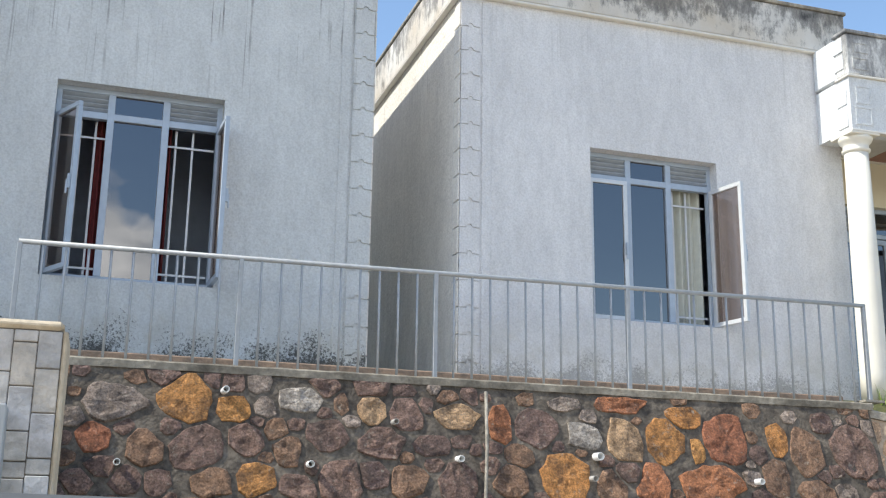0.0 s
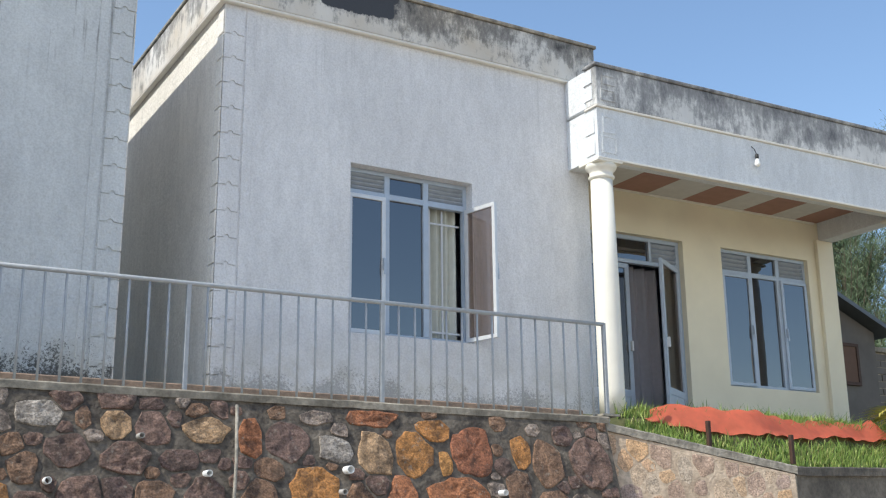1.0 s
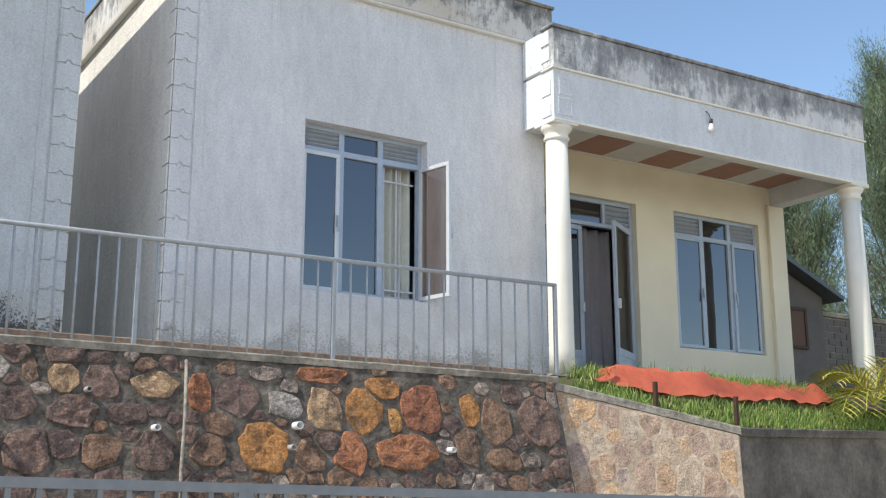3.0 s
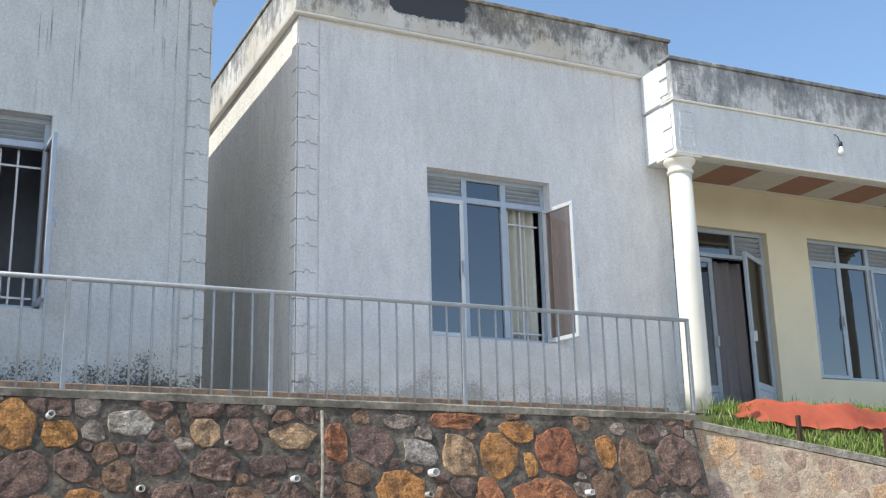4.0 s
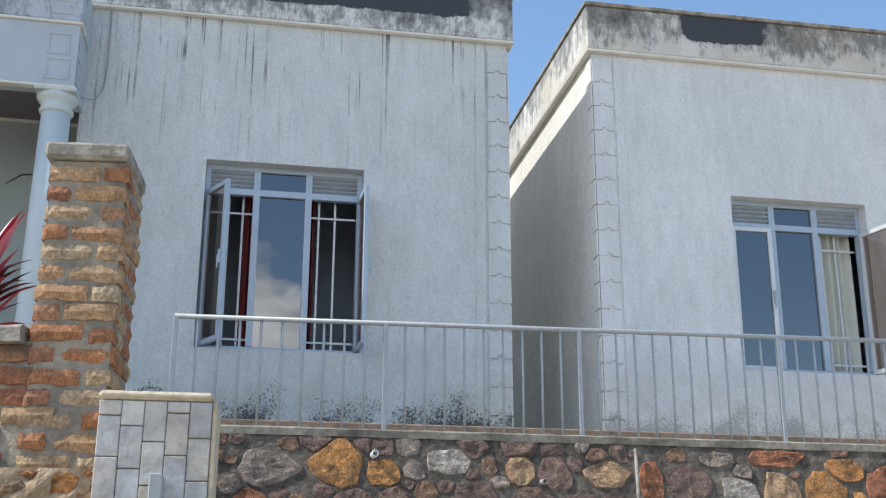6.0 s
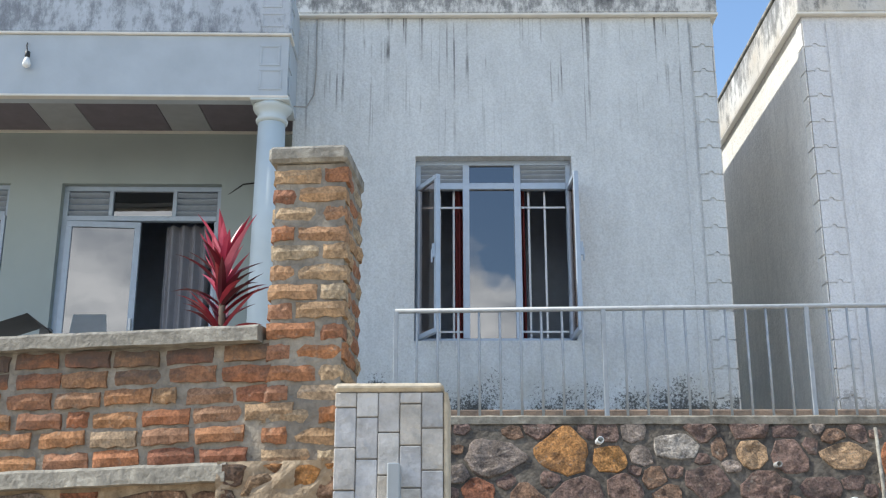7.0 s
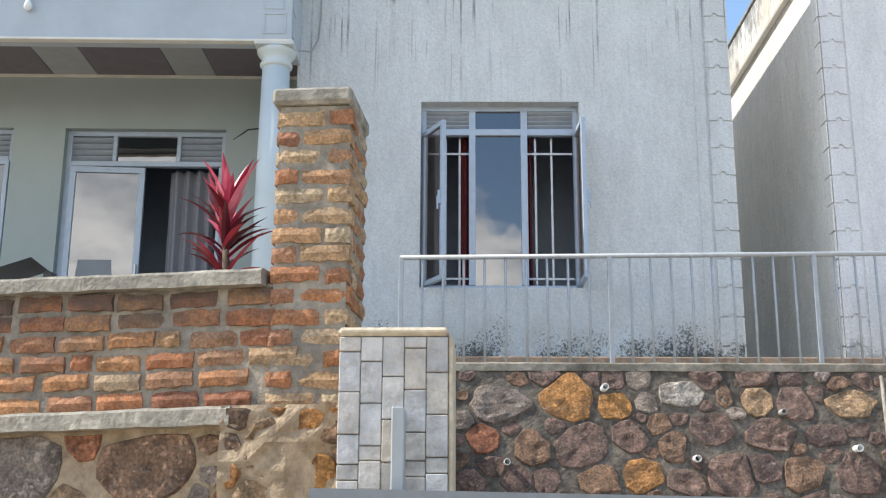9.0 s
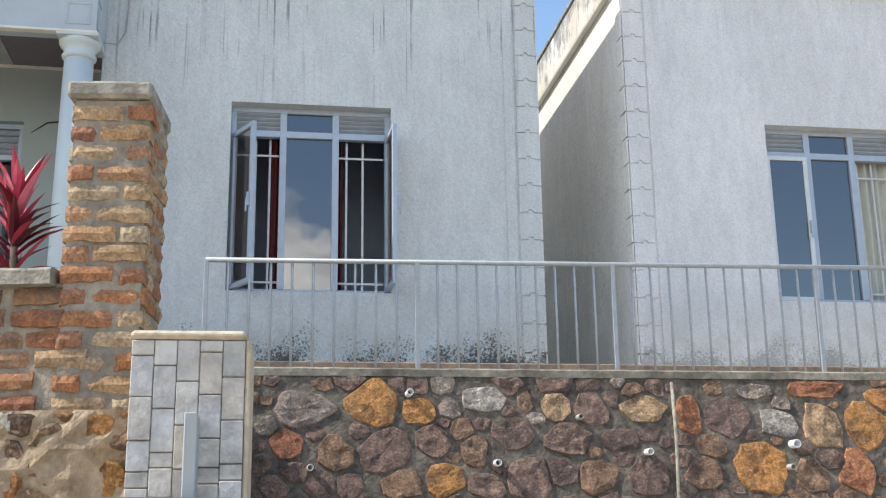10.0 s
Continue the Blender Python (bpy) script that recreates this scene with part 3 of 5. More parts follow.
def sloped_cap(m, ln, za, zb, y0, y1, th):
    bm = bmesh.new()
    n = max(10, int(ln / 0.09))
    rows = []
    for k in range(n + 1):
        f = k / n
        z = za + (zb - za) * f + 0.004 * noise.noise((k * 0.37, za, 1.0)) + 0.0015 * math.sin(k * 2.3)
        rows.append([bm.verts.new(m @ Vector((ln * f, y, zz))) for y, zz in ((y0 + 0.003 * math.sin(k * 1.9), z - th + 0.005 * noise.noise((k * 0.9, zb, 7.0))), (y0 + 0.005 * noise.noise((k * 0.47, 2.0, za)), z - 0.012), (y0 + 0.012, z), (y1, z), (y1, z - th))])
    for p, q in zip(rows, rows[1:]):
        for k in range(5):
            bm.faces.new((p[k], p[(k + 1) % 5], q[(k + 1) % 5], q[k]))
    bm.faces.new(rows[0]); bm.faces.new(rows[-1][::-1])
    return bm


# ---- retaining wall with cap, kerb, weep pipes ----
CAP_Z = 2.975
wall = thing("retaining_wall", (3.0, 9.3, 0), "dark field stone retaining wall with cement cap", "retaining wall", "", "structure")
BATTER = radians(15)
WM = Matrix.Translation((0, 9.17 - 2.91 * math.tan(BATTER), 0)) @ Matrix.Rotation(-BATTER, 4, "X")
wy = lambda z: 9.17 - (2.91 - z) * math.tan(BATTER)
part("core", cube(-3.0, 6.93, 0.001, 0.24, 0.0, 2.99, m=WM), M_MORTAR, wall)
part("cap", sloped_cap(Matrix.Translation((-3.0, 9.145, 0)), 9.96, CAP_Z, CAP_Z, 0.0, 0.315, 0.066), M_CAP, wall, "weathered grey cement cap")
part("kerb", cube(-3.0, 6.9, 9.47, 9.60, 2.9, 3.07, 0.01), M_KERB, wall, "reddish earthen kerb behind the railing")
# stones by course: centre along the wall, height, half length, half height
STONES_A = [(0.29, 2.65, 0.27, 0.14), (0.81, 2.7, 0.19, 0.18), (1.17, 2.64, 0.12, 0.1), (1.4, 2.66, 0.08, 0.09), (1.7, 2.74, 0.2, 0.09), (1.99, 2.72, 0.06, 0.09), (0.17, 2.39, 0.12, 0.11), (0.53, 2.33, 0.13, 0.14), (0.9, 2.34, 0.18, 0.16), (1.26, 2.41, 0.14, 0.11), (1.57, 2.34, 0.11, 0.12), (1.88, 2.48, 0.19, 0.12), (0.64, 2.08, 0.1, 0.09), (1.02, 2.09, 0.14, 0.11), (1.35, 2.12, 0.14, 0.12), (1.65, 2.07, 0.14, 0.1), (1.98, 2.12, 0.18, 0.15)]
STONES_B = [(2.24, 2.69, 0.11, 0.11), (2.51, 2.67, 0.13, 0.14), (2.93, 2.68, 0.21, 0.1), (3.29, 2.61, 0.09, 0.15), (3.61, 2.6, 0.19, 0.15), (4.02, 2.55, 0.14, 0.11), (4.38, 2.52, 0.15, 0.19), (4.77, 2.54, 0.17, 0.19), (3.88, 2.81, 0.14, 0.06), (4.42, 2.83, 0.26, 0.07), (2.3, 2.43, 0.18, 0.11), (2.71, 2.42, 0.14, 0.09), (3.8, 2.2, 0.2, 0.22), (4.21, 2.15, 0.13, 0.15), (4.59, 2.16, 0.15, 0.18), (3.35, 2.17, 0.15, 0.12), (2.5, 2.13, 0.15, 0.13), (2.9, 2.15, 0.15, 0.15)]
STONES_C = [(4.98, 2.76, 0.15, 0.09), (5.36, 2.58, 0.21, 0.21), (5.06, 2.47, 0.06, 0.1), (5.87, 2.58, 0.1, 0.15), (6.14, 2.49, 0.15, 0.21), (6.62, 2.53, 0.22, 0.25), (5.17, 2.19, 0.31, 0.14), (5.77, 2.26, 0.14, 0.18), (6.17, 2.15, 0.21, 0.1), (6.04, 2.81, 0.09, 0.06)]
SPOTS = [(x + 0.6, (z - 0.25) / math.cos(BATTER), w, h / math.cos(BATTER)) for x, z, w, h in STONES_A + STONES_B + STONES_C]
rubble_wall(wall, WM @ Matrix.Translation((-0.6, 0, 0.25)), 7.5, 2.76, SPOTS, "googwbrbppbppbopp" + "tptrpwtogrppobrbbp" + "oroobprbbg", 5, 1.35)
part("mortar", mortar_face(WM @ Matrix.Translation((-0.6, -0.004, 0.25)), 7.52, 2.76, 12, 0.007), M_MORTAR, wall, "rough smeared dark mortar")
# The stub at x 4.10 is no pipe: it stands in for a white splash.
for (px, pz, pr, white) in ((1.09, 2.77, 0.026, 1), (2.40, 2.59, 0.022, 0), (2.91, 2.32, 0.026, 1), (1.73, 2.24, 0.026, 1), (4.10, 2.38, 0.033, 1), (0.35, 2.21, 0.024, 1), (5.57, 2.22, 0.026, 1), (4.03, 2.20, 0.024, 0)):
    pm = thing("weep_pipe", (px, wy(pz), pz), "short plastic weep pipe stub set in the stone wall", "drain pipe", "weep pipes in the stone wall")
    bm = bmesh.new()
    out = 0.15 if px == 1.09 else 0.11
    n = 14
    rings = [[bm.verts.new((px + r * math.cos(2 * math.pi * j / n), y, pz + r * math.sin(2 * math.pi * j / n))) for j in range(n)] for r, y in ((pr, wy(pz) + 0.05), (pr, wy(pz) - out), (pr * 0.78, wy(pz) - out), (pr * 0.78, wy(pz) - 0.01))]
    for p, q in zip(rings, rings[1:]):
        for j in range(n):
            bm.faces.new((p[j], p[(j + 1) % n], q[(j + 1) % n], q[j]))
    bm.faces.new(rings[-1])
    part("pipe", bm, M_PIPE if white else M_PIPE_DARK, pm, "", True)
riser = thing("conduit_pipe", (3.2, 9.12, 1.2), "thin pale conduit pipe running down the stone wall", "pipe")
part("pipe", tube([(x, wy(z) - 0.07, z) for x, z in ((3.175, 2.87), (3.14, 2.4), (3.09, 2.0), (3.04, 1.2))], 0.014), M_CAP_LIGHT, riser, "", True)

# low wall that comes forward and steps down beside the lawn
C0, C1 = Vector((6.90, 9.22, 2.933)), Vector((8.72, 8.53, 2.51))
C2 = Vector((15.2, 9.65, 2.72))


def run_frame(a, b):
    ang = math.atan2(b.y - a.y, b.x - a.x)
    return Matrix.Translation((a.x, a.y, 0)) @ Matrix.Rotation(ang, 4, "Z"), math.hypot(b.x - a.x, b.y - a.y)


low = thing("garden_wall", (7.8, 8.9, 0), "pale pointed field stone garden wall with sloping cap", "garden wall", "", "structure")
mf, ml = run_frame(C0, C1)
bm = bmesh.new()
prism = [(0, 0.0), (ml, 0.0), (ml, C1.z - 0.08), (0, C0.z - 0.08)]
lean = lambda z: -(2.85 - z) * math.tan(radians(5))
vs = [[bm.verts.new(mf @ Vector((x, y + lean(z), z))) for x, z in prism] for y in (0.0, 0.25)]
bm.faces.new(vs[0]); bm.faces.new(vs[1][::-1])
for k in range(4):
    bm.faces.new((vs[0][k], vs[1][k], vs[1][(k + 1) % 4], vs[0][(k + 1) % 4]))
part("core", bm, M_MORTAR_PALE, low)


part("cap", sloped_cap(mf @ Matrix.Translation((-0.02, 0, 0)), ml + 0.06, C0.z + 0.005, C1.z + 0.005, -0.022, 0.3, 0.08), M_CAP_LIGHT, low, "pale worn cement cap")
LOW = mf @ Matrix.Translation((0, lean(0.6) + 0.005, 0.6)) @ Matrix.Rotation(radians(-5), 4, "X")
slope = lambda x: (C0.z + (C1.z - C0.z) * x / ml) - 0.68
part("mortar", mortar_face(LOW, ml, 2.3, 71, 0.004, slope), M_MORTAR_PALE, low, "smooth sandy pointing")
rubble_wall(low, LOW, ml - 0.05, 2.3, [], "", 11, 0.7, "g", 0.009, (0.06, 0.13), (0.9, 2.0), M_STONE_PALE, slope)
mg, mlg = run_frame(C1, C2)
dark = thing("planter_wall", (11, 8.9, 0), "dark mouldy cement planter wall in shade", "planter wall", "", "structure")
bm = bmesh.new()
prism = [(0, 0.0), (mlg, 0.0), (mlg, C2.z - 0.07), (0, C1.z - 0.07)]
vs = [[bm.verts.new(mg @ Vector((x, y, z))) for x, z in prism] for y in (0.0, 0.22)]
bm.faces.new(vs[0]); bm.faces.new(vs[1][::-1])
for k in range(4):
    bm.faces.new((vs[0][k], vs[1][k], vs[1][(k + 1) % 4], vs[0][(k + 1) % 4]))
part("core", bm, M_DARK_CEMENT, dark)
part("cap", sloped_cap(mg @ Matrix.Translation((0.02, 0, 0)), mlg, C1.z, C2.z, -0.03, 0.28, 0.09), M_DARK_CEMENT, dark, "mossy dark cement cap")
part("corner_post", cube(-0.07, 0.03, -0.02, 0.2, 0.0, C1.z - 0.085, 0.01, m=mf @ Matrix.Translation((ml, 0, 0))), M_CAP, dark, "grey cement corner edge")

# lawn
bm = bmesh.new()
NX, NY = 40, 14


def lawn_z(x, f):
    front = C0.z + (C1.z - C0.z) * min(1, max(0, (x - C0.x) / (C1.x - C0.x))) if x < C1.x else C1.z + (C2.z - C1.z) * (x - C1.x) / (C2.x - C1.x)
    return front - 0.02 + (3.085 - front) * min(1, f * 3.6) + 0.02 * math.sin(x * 5.1) * math.sin(f * 9)


def lawn_y(x, f):
    front = C0.y + (C1.y - C0.y) * (x - C0.x) / (C1.x - C0.x) if x < C1.x else C1.y + (C2.y - C1.y) * (x - C1.x) / (C2.x - C1.x)
    return front + 0.22 + (10.35 - front - 0.22) * f


g = [[bm.verts.new((x, lawn_y(x, k / NY), lawn_z(x, k / NY))) for k in range(NY + 1)] for x in [6.95 + 8.2 * i / NX for i in range(NX + 1)]]
for p, q in zip(g, g[1:]):
    for k in range(NY):
        bm.faces.new((p[k], q[k], q[k + 1], p[k + 1]))
solid("lawn", bm, M_SOIL, "sloping green lawn soil in front of the porch", "lawn", "structure")
rng = random.Random(3)
gv, gf = [], []
for k in range(38000):
    x, f = rng.uniform(7.35, 14.8), rng.random() ** 1.25
    y, z = lawn_y(x, f), lawn_z(x, f)
    if (y > 9.66 and x < 13) or (0.14 < f < 0.22 and x < 11.2):
        continue
    h, a, w = rng.uniform(0.04, 0.095) * (1.7 if rng.random() < 0.06 else 1) * (1.25 if y > 9.3 else 1), rng.uniform(0, 6.28), rng.uniform(0.004, 0.008)
    lean = rng.uniform(0.1, 0.8) * h
    b = rng.uniform(0, 6.28)
    o = len(gv)
    dx, dy, lx, ly = w * math.cos(a), w * math.sin(a), lean * math.cos(b), lean * math.sin(b)
    gv += [(x - dx, y - dy, z), (x + dx, y + dy, z), (x + dx * 0.7 + lx * 0.4, y + dy * 0.7 + ly * 0.4, z + h * 0.6), (x - dx * 0.7 + lx * 0.4, y - dy * 0.7 + ly * 0.4, z + h * 0.6), (x + lx, y + ly, z + h)]
    gf += [(o, o + 1, o + 2, o + 3), (o + 3, o + 2, o + 4)]
me = bpy.data.meshes.new("grass")
me.from_pydata(gv, [], gf)
me.materials.append(M_GRASS)
tagged(new("grass", me), "tufted green lawn grass with dry blades", "grass", "", "stuff")


# ---- railing ----
railing = thing("railing", (3.3, 9.3, 3.0), "grey painted steel railing on the wall cap", "railing")
rz = lambda x: 3.842 + (x + 0.458) * 0.0112
part("top_rail", tube([(-0.468, 9.3, rz(-0.458) - 0.012), (3.3, 9.3, rz(3.3) - 0.012), (7.075, 9.3, rz(7.06) - 0.012)], 0.020, 10), M_RAIL, railing, "", True)
POSTS = (-0.458, 1.19, 2.805, 4.575, 7.06)
for k, x in enumerate(POSTS):
    part("post", cube(x - 0.018, x + 0.018, 9.282, 9.318, 2.95, rz(x) - 0.02, 0.003), M_RAIL, railing)
for (a, b), n in zip(zip(POSTS, POSTS[1:]), (10, 10, 11, 15)):
    for k in range(1, n):
        x = a + (b - a) * k / n
        part("bar", tube([(x, 9.3, 2.95), (x + 0.002, 9.3, 3.4), (x, 9.3, rz(x) - 0.02)], 0.0105, 8), M_RAIL, railing, "", True)
part("base_plate", cube(6.93, 7.14, 9.2, 9.4, 2.99, 3.012), M_CAP_LIGHT, railing, "pale cement footing")


# ---- windows ----
def rect_frame(x0, x1, z0, z1, y0, y1, t):
    bm = bmesh.new()
    box(bm, x0, x1, y0, y1, z0, z0 + t, 0.003)
    box(bm, x0, x1, y0, y1, z1 - t, z1, 0.003)
    box(bm, x0, x0 + t, y0, y1, z0 + t, z1 - t, 0.003)
    box(bm, x1 - t, x1, y0, y1, z0 + t, z1 - t, 0.003)
    return bm


def pane(parent, x0, x1, z0, z1, y, mat, m=None):
    ob = part("pane", cube(x0, x1, y, y + 0.005, z0, z1, m=m), mat, parent)
    ob.visible_shadow = False
    return ob


def louvers(parent, x0, x1, z0, z1, y):
    n = 4
    for k in range(n):
        z = z0 + (z1 - z0) * (k + 0.5) / n
        rot = Matrix.Translation(((x0 + x1) / 2, y, z)) @ Matrix.Rotation(radians(-35), 4, "X")
        part("slat", cube(-(x1 - x0) / 2, (x1 - x0) / 2, -0.028, 0.028, -0.004, 0.004, m=rot), M_SLAT, parent)
    part("backing", cube(x0, x1, y + 0.04, y + 0.05, z0, z1), M_DARK, parent)


def sash(parent, hinge_x, width, z0, z1, y, swing, side, lit):
    """An opening casement: side +1 hinged at the right, -1 at the left; swing in degrees out of the wall."""
    m = Matrix.Translation((hinge_x, y, 0)) @ Matrix.Rotation(radians(swing * side), 4, "Z")
    a, b = (0, width) if side < 0 else (-width, 0)
    bm = rect_frame(a, b, z0, z1, -0.02, 0.02, 0.042)
    bmesh.ops.transform(bm, matrix=m, verts=bm.verts[:])
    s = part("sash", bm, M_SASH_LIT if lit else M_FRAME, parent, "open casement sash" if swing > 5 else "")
    pane(s, a + 0.04, b - 0.04, z0 + 0.04, z1 - 0.04, -0.002, M_GLASS_CLEAR if swing > 5 else M_GLASS, m)
    hx = b - 0.025 if side < 0 else a + 0.025
    zc = (z0 + z1) / 2
    bm = cube(hx - 0.01, hx + 0.01, -0.045, -0.018, zc - 0.05, zc + 0.07, 0.003, m=m)
    box(bm, hx - 0.008, hx + 0.008, -0.055, -0.043, zc - 0.10, zc + 0.02, 0.003, m=m)
    part("handle", bm, M_FRAME, s)
    return s


def window(name, label, x0, x1, z0, z1, y, open_left, open_right, trans=0.285, mull=(0.345, 0.665), lit=False):
    """A three-light window: louvres beside a fixed light above, casements beside a fixed pane below."""
    w = thing(name, ((x0 + x1) / 2, y, z0), label, "window", "", "structure")
    f = 0.045
    part("frame", rect_frame(x0, x1, z0, z1, y, y + 0.06, f), M_FRAME, w)
    zt = z1 - trans
    xa, xb = x0 + (x1 - x0) * mull[0], x0 + (x1 - x0) * mull[1]
    part("transom", cube(x0 + f, x1 - f, y - 0.004, y + 0.056, zt - 0.03, zt + 0.03, 0.003), M_FRAME, w)
    for x in (xa, xb):
        part("mullion", cube(x - 0.03, x + 0.03, y - 0.006, y + 0.055, z0 + f, z1 - f, 0.003), M_FRAME, w)
    louvers(w, x0 + f, xa - 0.03, zt + 0.03, z1 - f, y + 0.03)
    louvers(w, xb + 0.03, x1 - f, zt + 0.03, z1 - f, y + 0.03)
    pane(w, xa + 0.03, xb - 0.03, zt + 0.03, z1 - f, y + 0.025, M_GLASS)
    pane(w, xa + 0.03, xb - 0.03, z0 + f, zt - 0.03, y + 0.025, M_GLASS)
    sash(w, x0 + 0.025, xa - x0 - 0.05, z0 + 0.02, zt - 0.02, y - 0.012, open_left, -1, lit)
    sash(w, x1 - 0.025, x1 - xb - 0.05, z0 + 0.02, zt - 0.02, y - 0.012, open_right, 1, lit)
    return w, xa, xb, zt


def grille(parent_name, label, x0, x1, z0, z1, y, vx):
    g = thing(parent_name, ((x0 + x1) / 2, y, z0), label, "window grille")
    for x in vx:
        part("bar", cube(x - 0.009, x + 0.009, y, y + 0.016, z0, z1), M_GRILLE, g)
    for z in (z1 - 0.15, z0 + 0.09):
        part("crossbar", cube(x0, x1, y - 0.010, y - 0.002, z - 0.009, z + 0.009), M_GRILLE, g)


# ---- houses ----
def quoin(parent, u_in, u_out, z, h, y, sgn, mat):
    """One corner block with a round tab above and a notch below."""
    a, b = min(u_in, u_out), max(u_in, u_out)
    c, r = (a + b) / 2, 0.026
    arc = lambda z0: [(c - r * math.cos(t), z0 + r * math.sin(t) + 0.006) for t in [math.pi * k / 8 for k in range(9)]]
    out = [(a, z)] + arc(z) + [(b, z), (b, z + h - 0.013)] + arc(z + h - 0.018)[::-1] + [(a, z + h - 0.013)]
    bm = bmesh.new()
    f = [bm.verts.new((x, y, zz)) for x, zz in out]
    k = [bm.verts.new((x, y + 0.03, zz)) for x, zz in out]
    bm.faces.new(f)
    for i in range(len(out)):
        bm.faces.new((f[i], k[i], k[(i + 1) % len(out)], f[(i + 1) % len(out)]))
    part("quoin_block", bm, mat, parent)


def column(x, y, z0, z1, label, paint):
    c = thing("porch_column", (x, y, z0), label, "column", "round porch columns")
    h = z1 - z0
    part("shaft", lathe([(0.134, 0.0), (0.132, 0.25), (0.130, h * 0.5), (0.118, h - 0.20)], (x, y, z0)), paint, c, "", True)
    part("capital", lathe([(0.118, h - 0.20), (0.137, h - 0.185), (0.140, h - 0.165), (0.125, h - 0.15), (0.128, h - 0.11), (0.155, h - 0.085), (0.168, h - 0.06), (0.168, h - 0.035)], (x, y, z0)), paint, c, "", True)
    part("abacus", cube(x - 0.17, x + 0.17, y - 0.17, y + 0.17, z1 - 0.035, z1, 0.006), paint, c)
    return c


SWING = 0.025          # each porch comes slightly forward towards its outer end


def swing(obs, x0):
    """Skews porch parts so that they come forward away from x0."""
    for ob in obs:
        if ob.type == "MESH":
            for v in ob.data.vertices:
                v.co.y -= SWING * abs(v.co.x - x0)


def house(corner, s, pe, w2, panels, stuccoed, m_par, m_fup, cream, label):
    X = lambda u: corner + s * u
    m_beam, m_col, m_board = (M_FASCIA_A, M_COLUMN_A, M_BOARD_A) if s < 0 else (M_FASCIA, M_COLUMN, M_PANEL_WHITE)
    h = thing("house", (X(4.5), 12.5, FLOOR - 0.05), label, "house")
    ret = 0.02 if s < 0 else 0.27
    win, lintel, sill = (1.345, 2.75), 5.45, 3.752
    top, foot = 5.50, 3.705
    door = (pe + 0.82, pe + 2.37)
    base = 2.9
    part("front_wall", slab(X(0), X(pe + ret), base, 6.84, YF, YF + 0.2, [(X(win[0]), X(win[1]), sill, lintel)]), stuccoed, h)
    part("side_wall", cube(X(0.0), X(0.2), YF + 0.202, 15.2, base, 6.84), M_SIDE, h)
    part("return_wall", cube(X(pe + ret - 0.2), X(pe + ret - 0.001), YF + 0.202, 15.0, base, 6.84), cream, h)
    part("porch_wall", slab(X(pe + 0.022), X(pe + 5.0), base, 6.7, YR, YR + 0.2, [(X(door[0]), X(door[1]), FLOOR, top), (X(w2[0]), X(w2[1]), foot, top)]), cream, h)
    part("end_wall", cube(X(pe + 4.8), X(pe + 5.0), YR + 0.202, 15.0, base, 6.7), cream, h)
    part("back_wall", cube(X(0.2), X(pe + 5.0), 15.02, 15.2, base, 6.84), M_DARK, h)
    part("room_back", cube(X(0.21), X(pe - 0.19), 11.7, 11.8, base, 6.8), M_DARK, h)
    part("porch_room_back", cube(X(pe + 0.03), X(pe + 4.79), 12.7, 12.8, base, 6.6), M_DARK, h)
    part("room_floor", cube(X(0.2), X(pe + 5.0), YR + 0.2, 15.0, base, FLOOR), M_DARK, h)
    part("porch_floor", cube(X(pe + 0.02), X(pe + 5.05), 9.58, YR, base, FLOOR + 0.02, 0.01), M_CAP, h, "worn cement porch floor edge")
    part("roof", cube(X(0.0), X(pe + 0.1), YF + 0.05, 15.2, 6.845, 6.95), M_CAP, h)
    # parapet with a fillet below
    part("parapet", cube(X(-0.055), X(pe + 0.40), YF - 0.055, YF + 0.12, 6.86, 7.33, 0.012), m_par, h, "stained parapet with black algae")
    part("side_parapet", cube(X(-0.055), X(0.12), YF + 0.122, 15.2, 6.86, 7.33, 0.012), m_par, h)
    part("parapet_coping", cube(X(-0.075), X(pe + 0.42), YF - 0.078, YF + 0.15, 7.33, 7.37, 0.008), M_CAP_LIGHT, h)
    part("side_coping", cube(X(-0.075), X(0.15), YF + 0.152, 15.2, 7.33, 7.37, 0.008), M_CAP_LIGHT, h)
    part("cornice_fillet", cube(X(-0.062), X(pe + 0.02), YF - 0.062, YF - 0.002, 6.832, 6.858, 0.006), M_TRIM, h)
    part("side_fillet", cube(X(-0.062), X(-0.002), YF, 15.2, 6.832, 6.858, 0.006), M_TRIM, h)
    # corner strip and blocks
    part("corner_strip", cube(X(0.215), X(0.31), YF - 0.010, YF - 0.0005, 3.0, 6.81, 0.004), stuccoed, h)
    z = 3.0
    while z < 6.7:
        quoin(h, X(0.0), X(0.195), z, 0.252, YF - 0.013, s, stuccoed)
        part("side_quoin", cube(X(-0.016), X(-0.0005), YF + 0.002, YF + 0.15, z + 0.006, z + 0.246, 0.004), M_SIDE, h)
        z += 0.252
    # porch beam, parapet, ceiling
    F0, F1, yb = pe, pe + 5.02, 9.50
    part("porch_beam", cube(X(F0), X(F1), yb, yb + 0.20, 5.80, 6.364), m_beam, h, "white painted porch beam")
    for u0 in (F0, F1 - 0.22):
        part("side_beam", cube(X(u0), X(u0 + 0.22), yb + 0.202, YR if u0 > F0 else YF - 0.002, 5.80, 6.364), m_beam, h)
    part("beam_fillet", cube(X(F0 - 0.012), X(F1 + 0.012), yb - 0.014, yb + 0.06, 5.776, 5.798, 0.004), M_TRIM, h)
    part("band_fillet", cube(X(F0 - 0.022), X(F1 + 0.022), yb - 0.024, yb + 0.2, 6.366, 6.391, 0.006), M_TRIM, h)
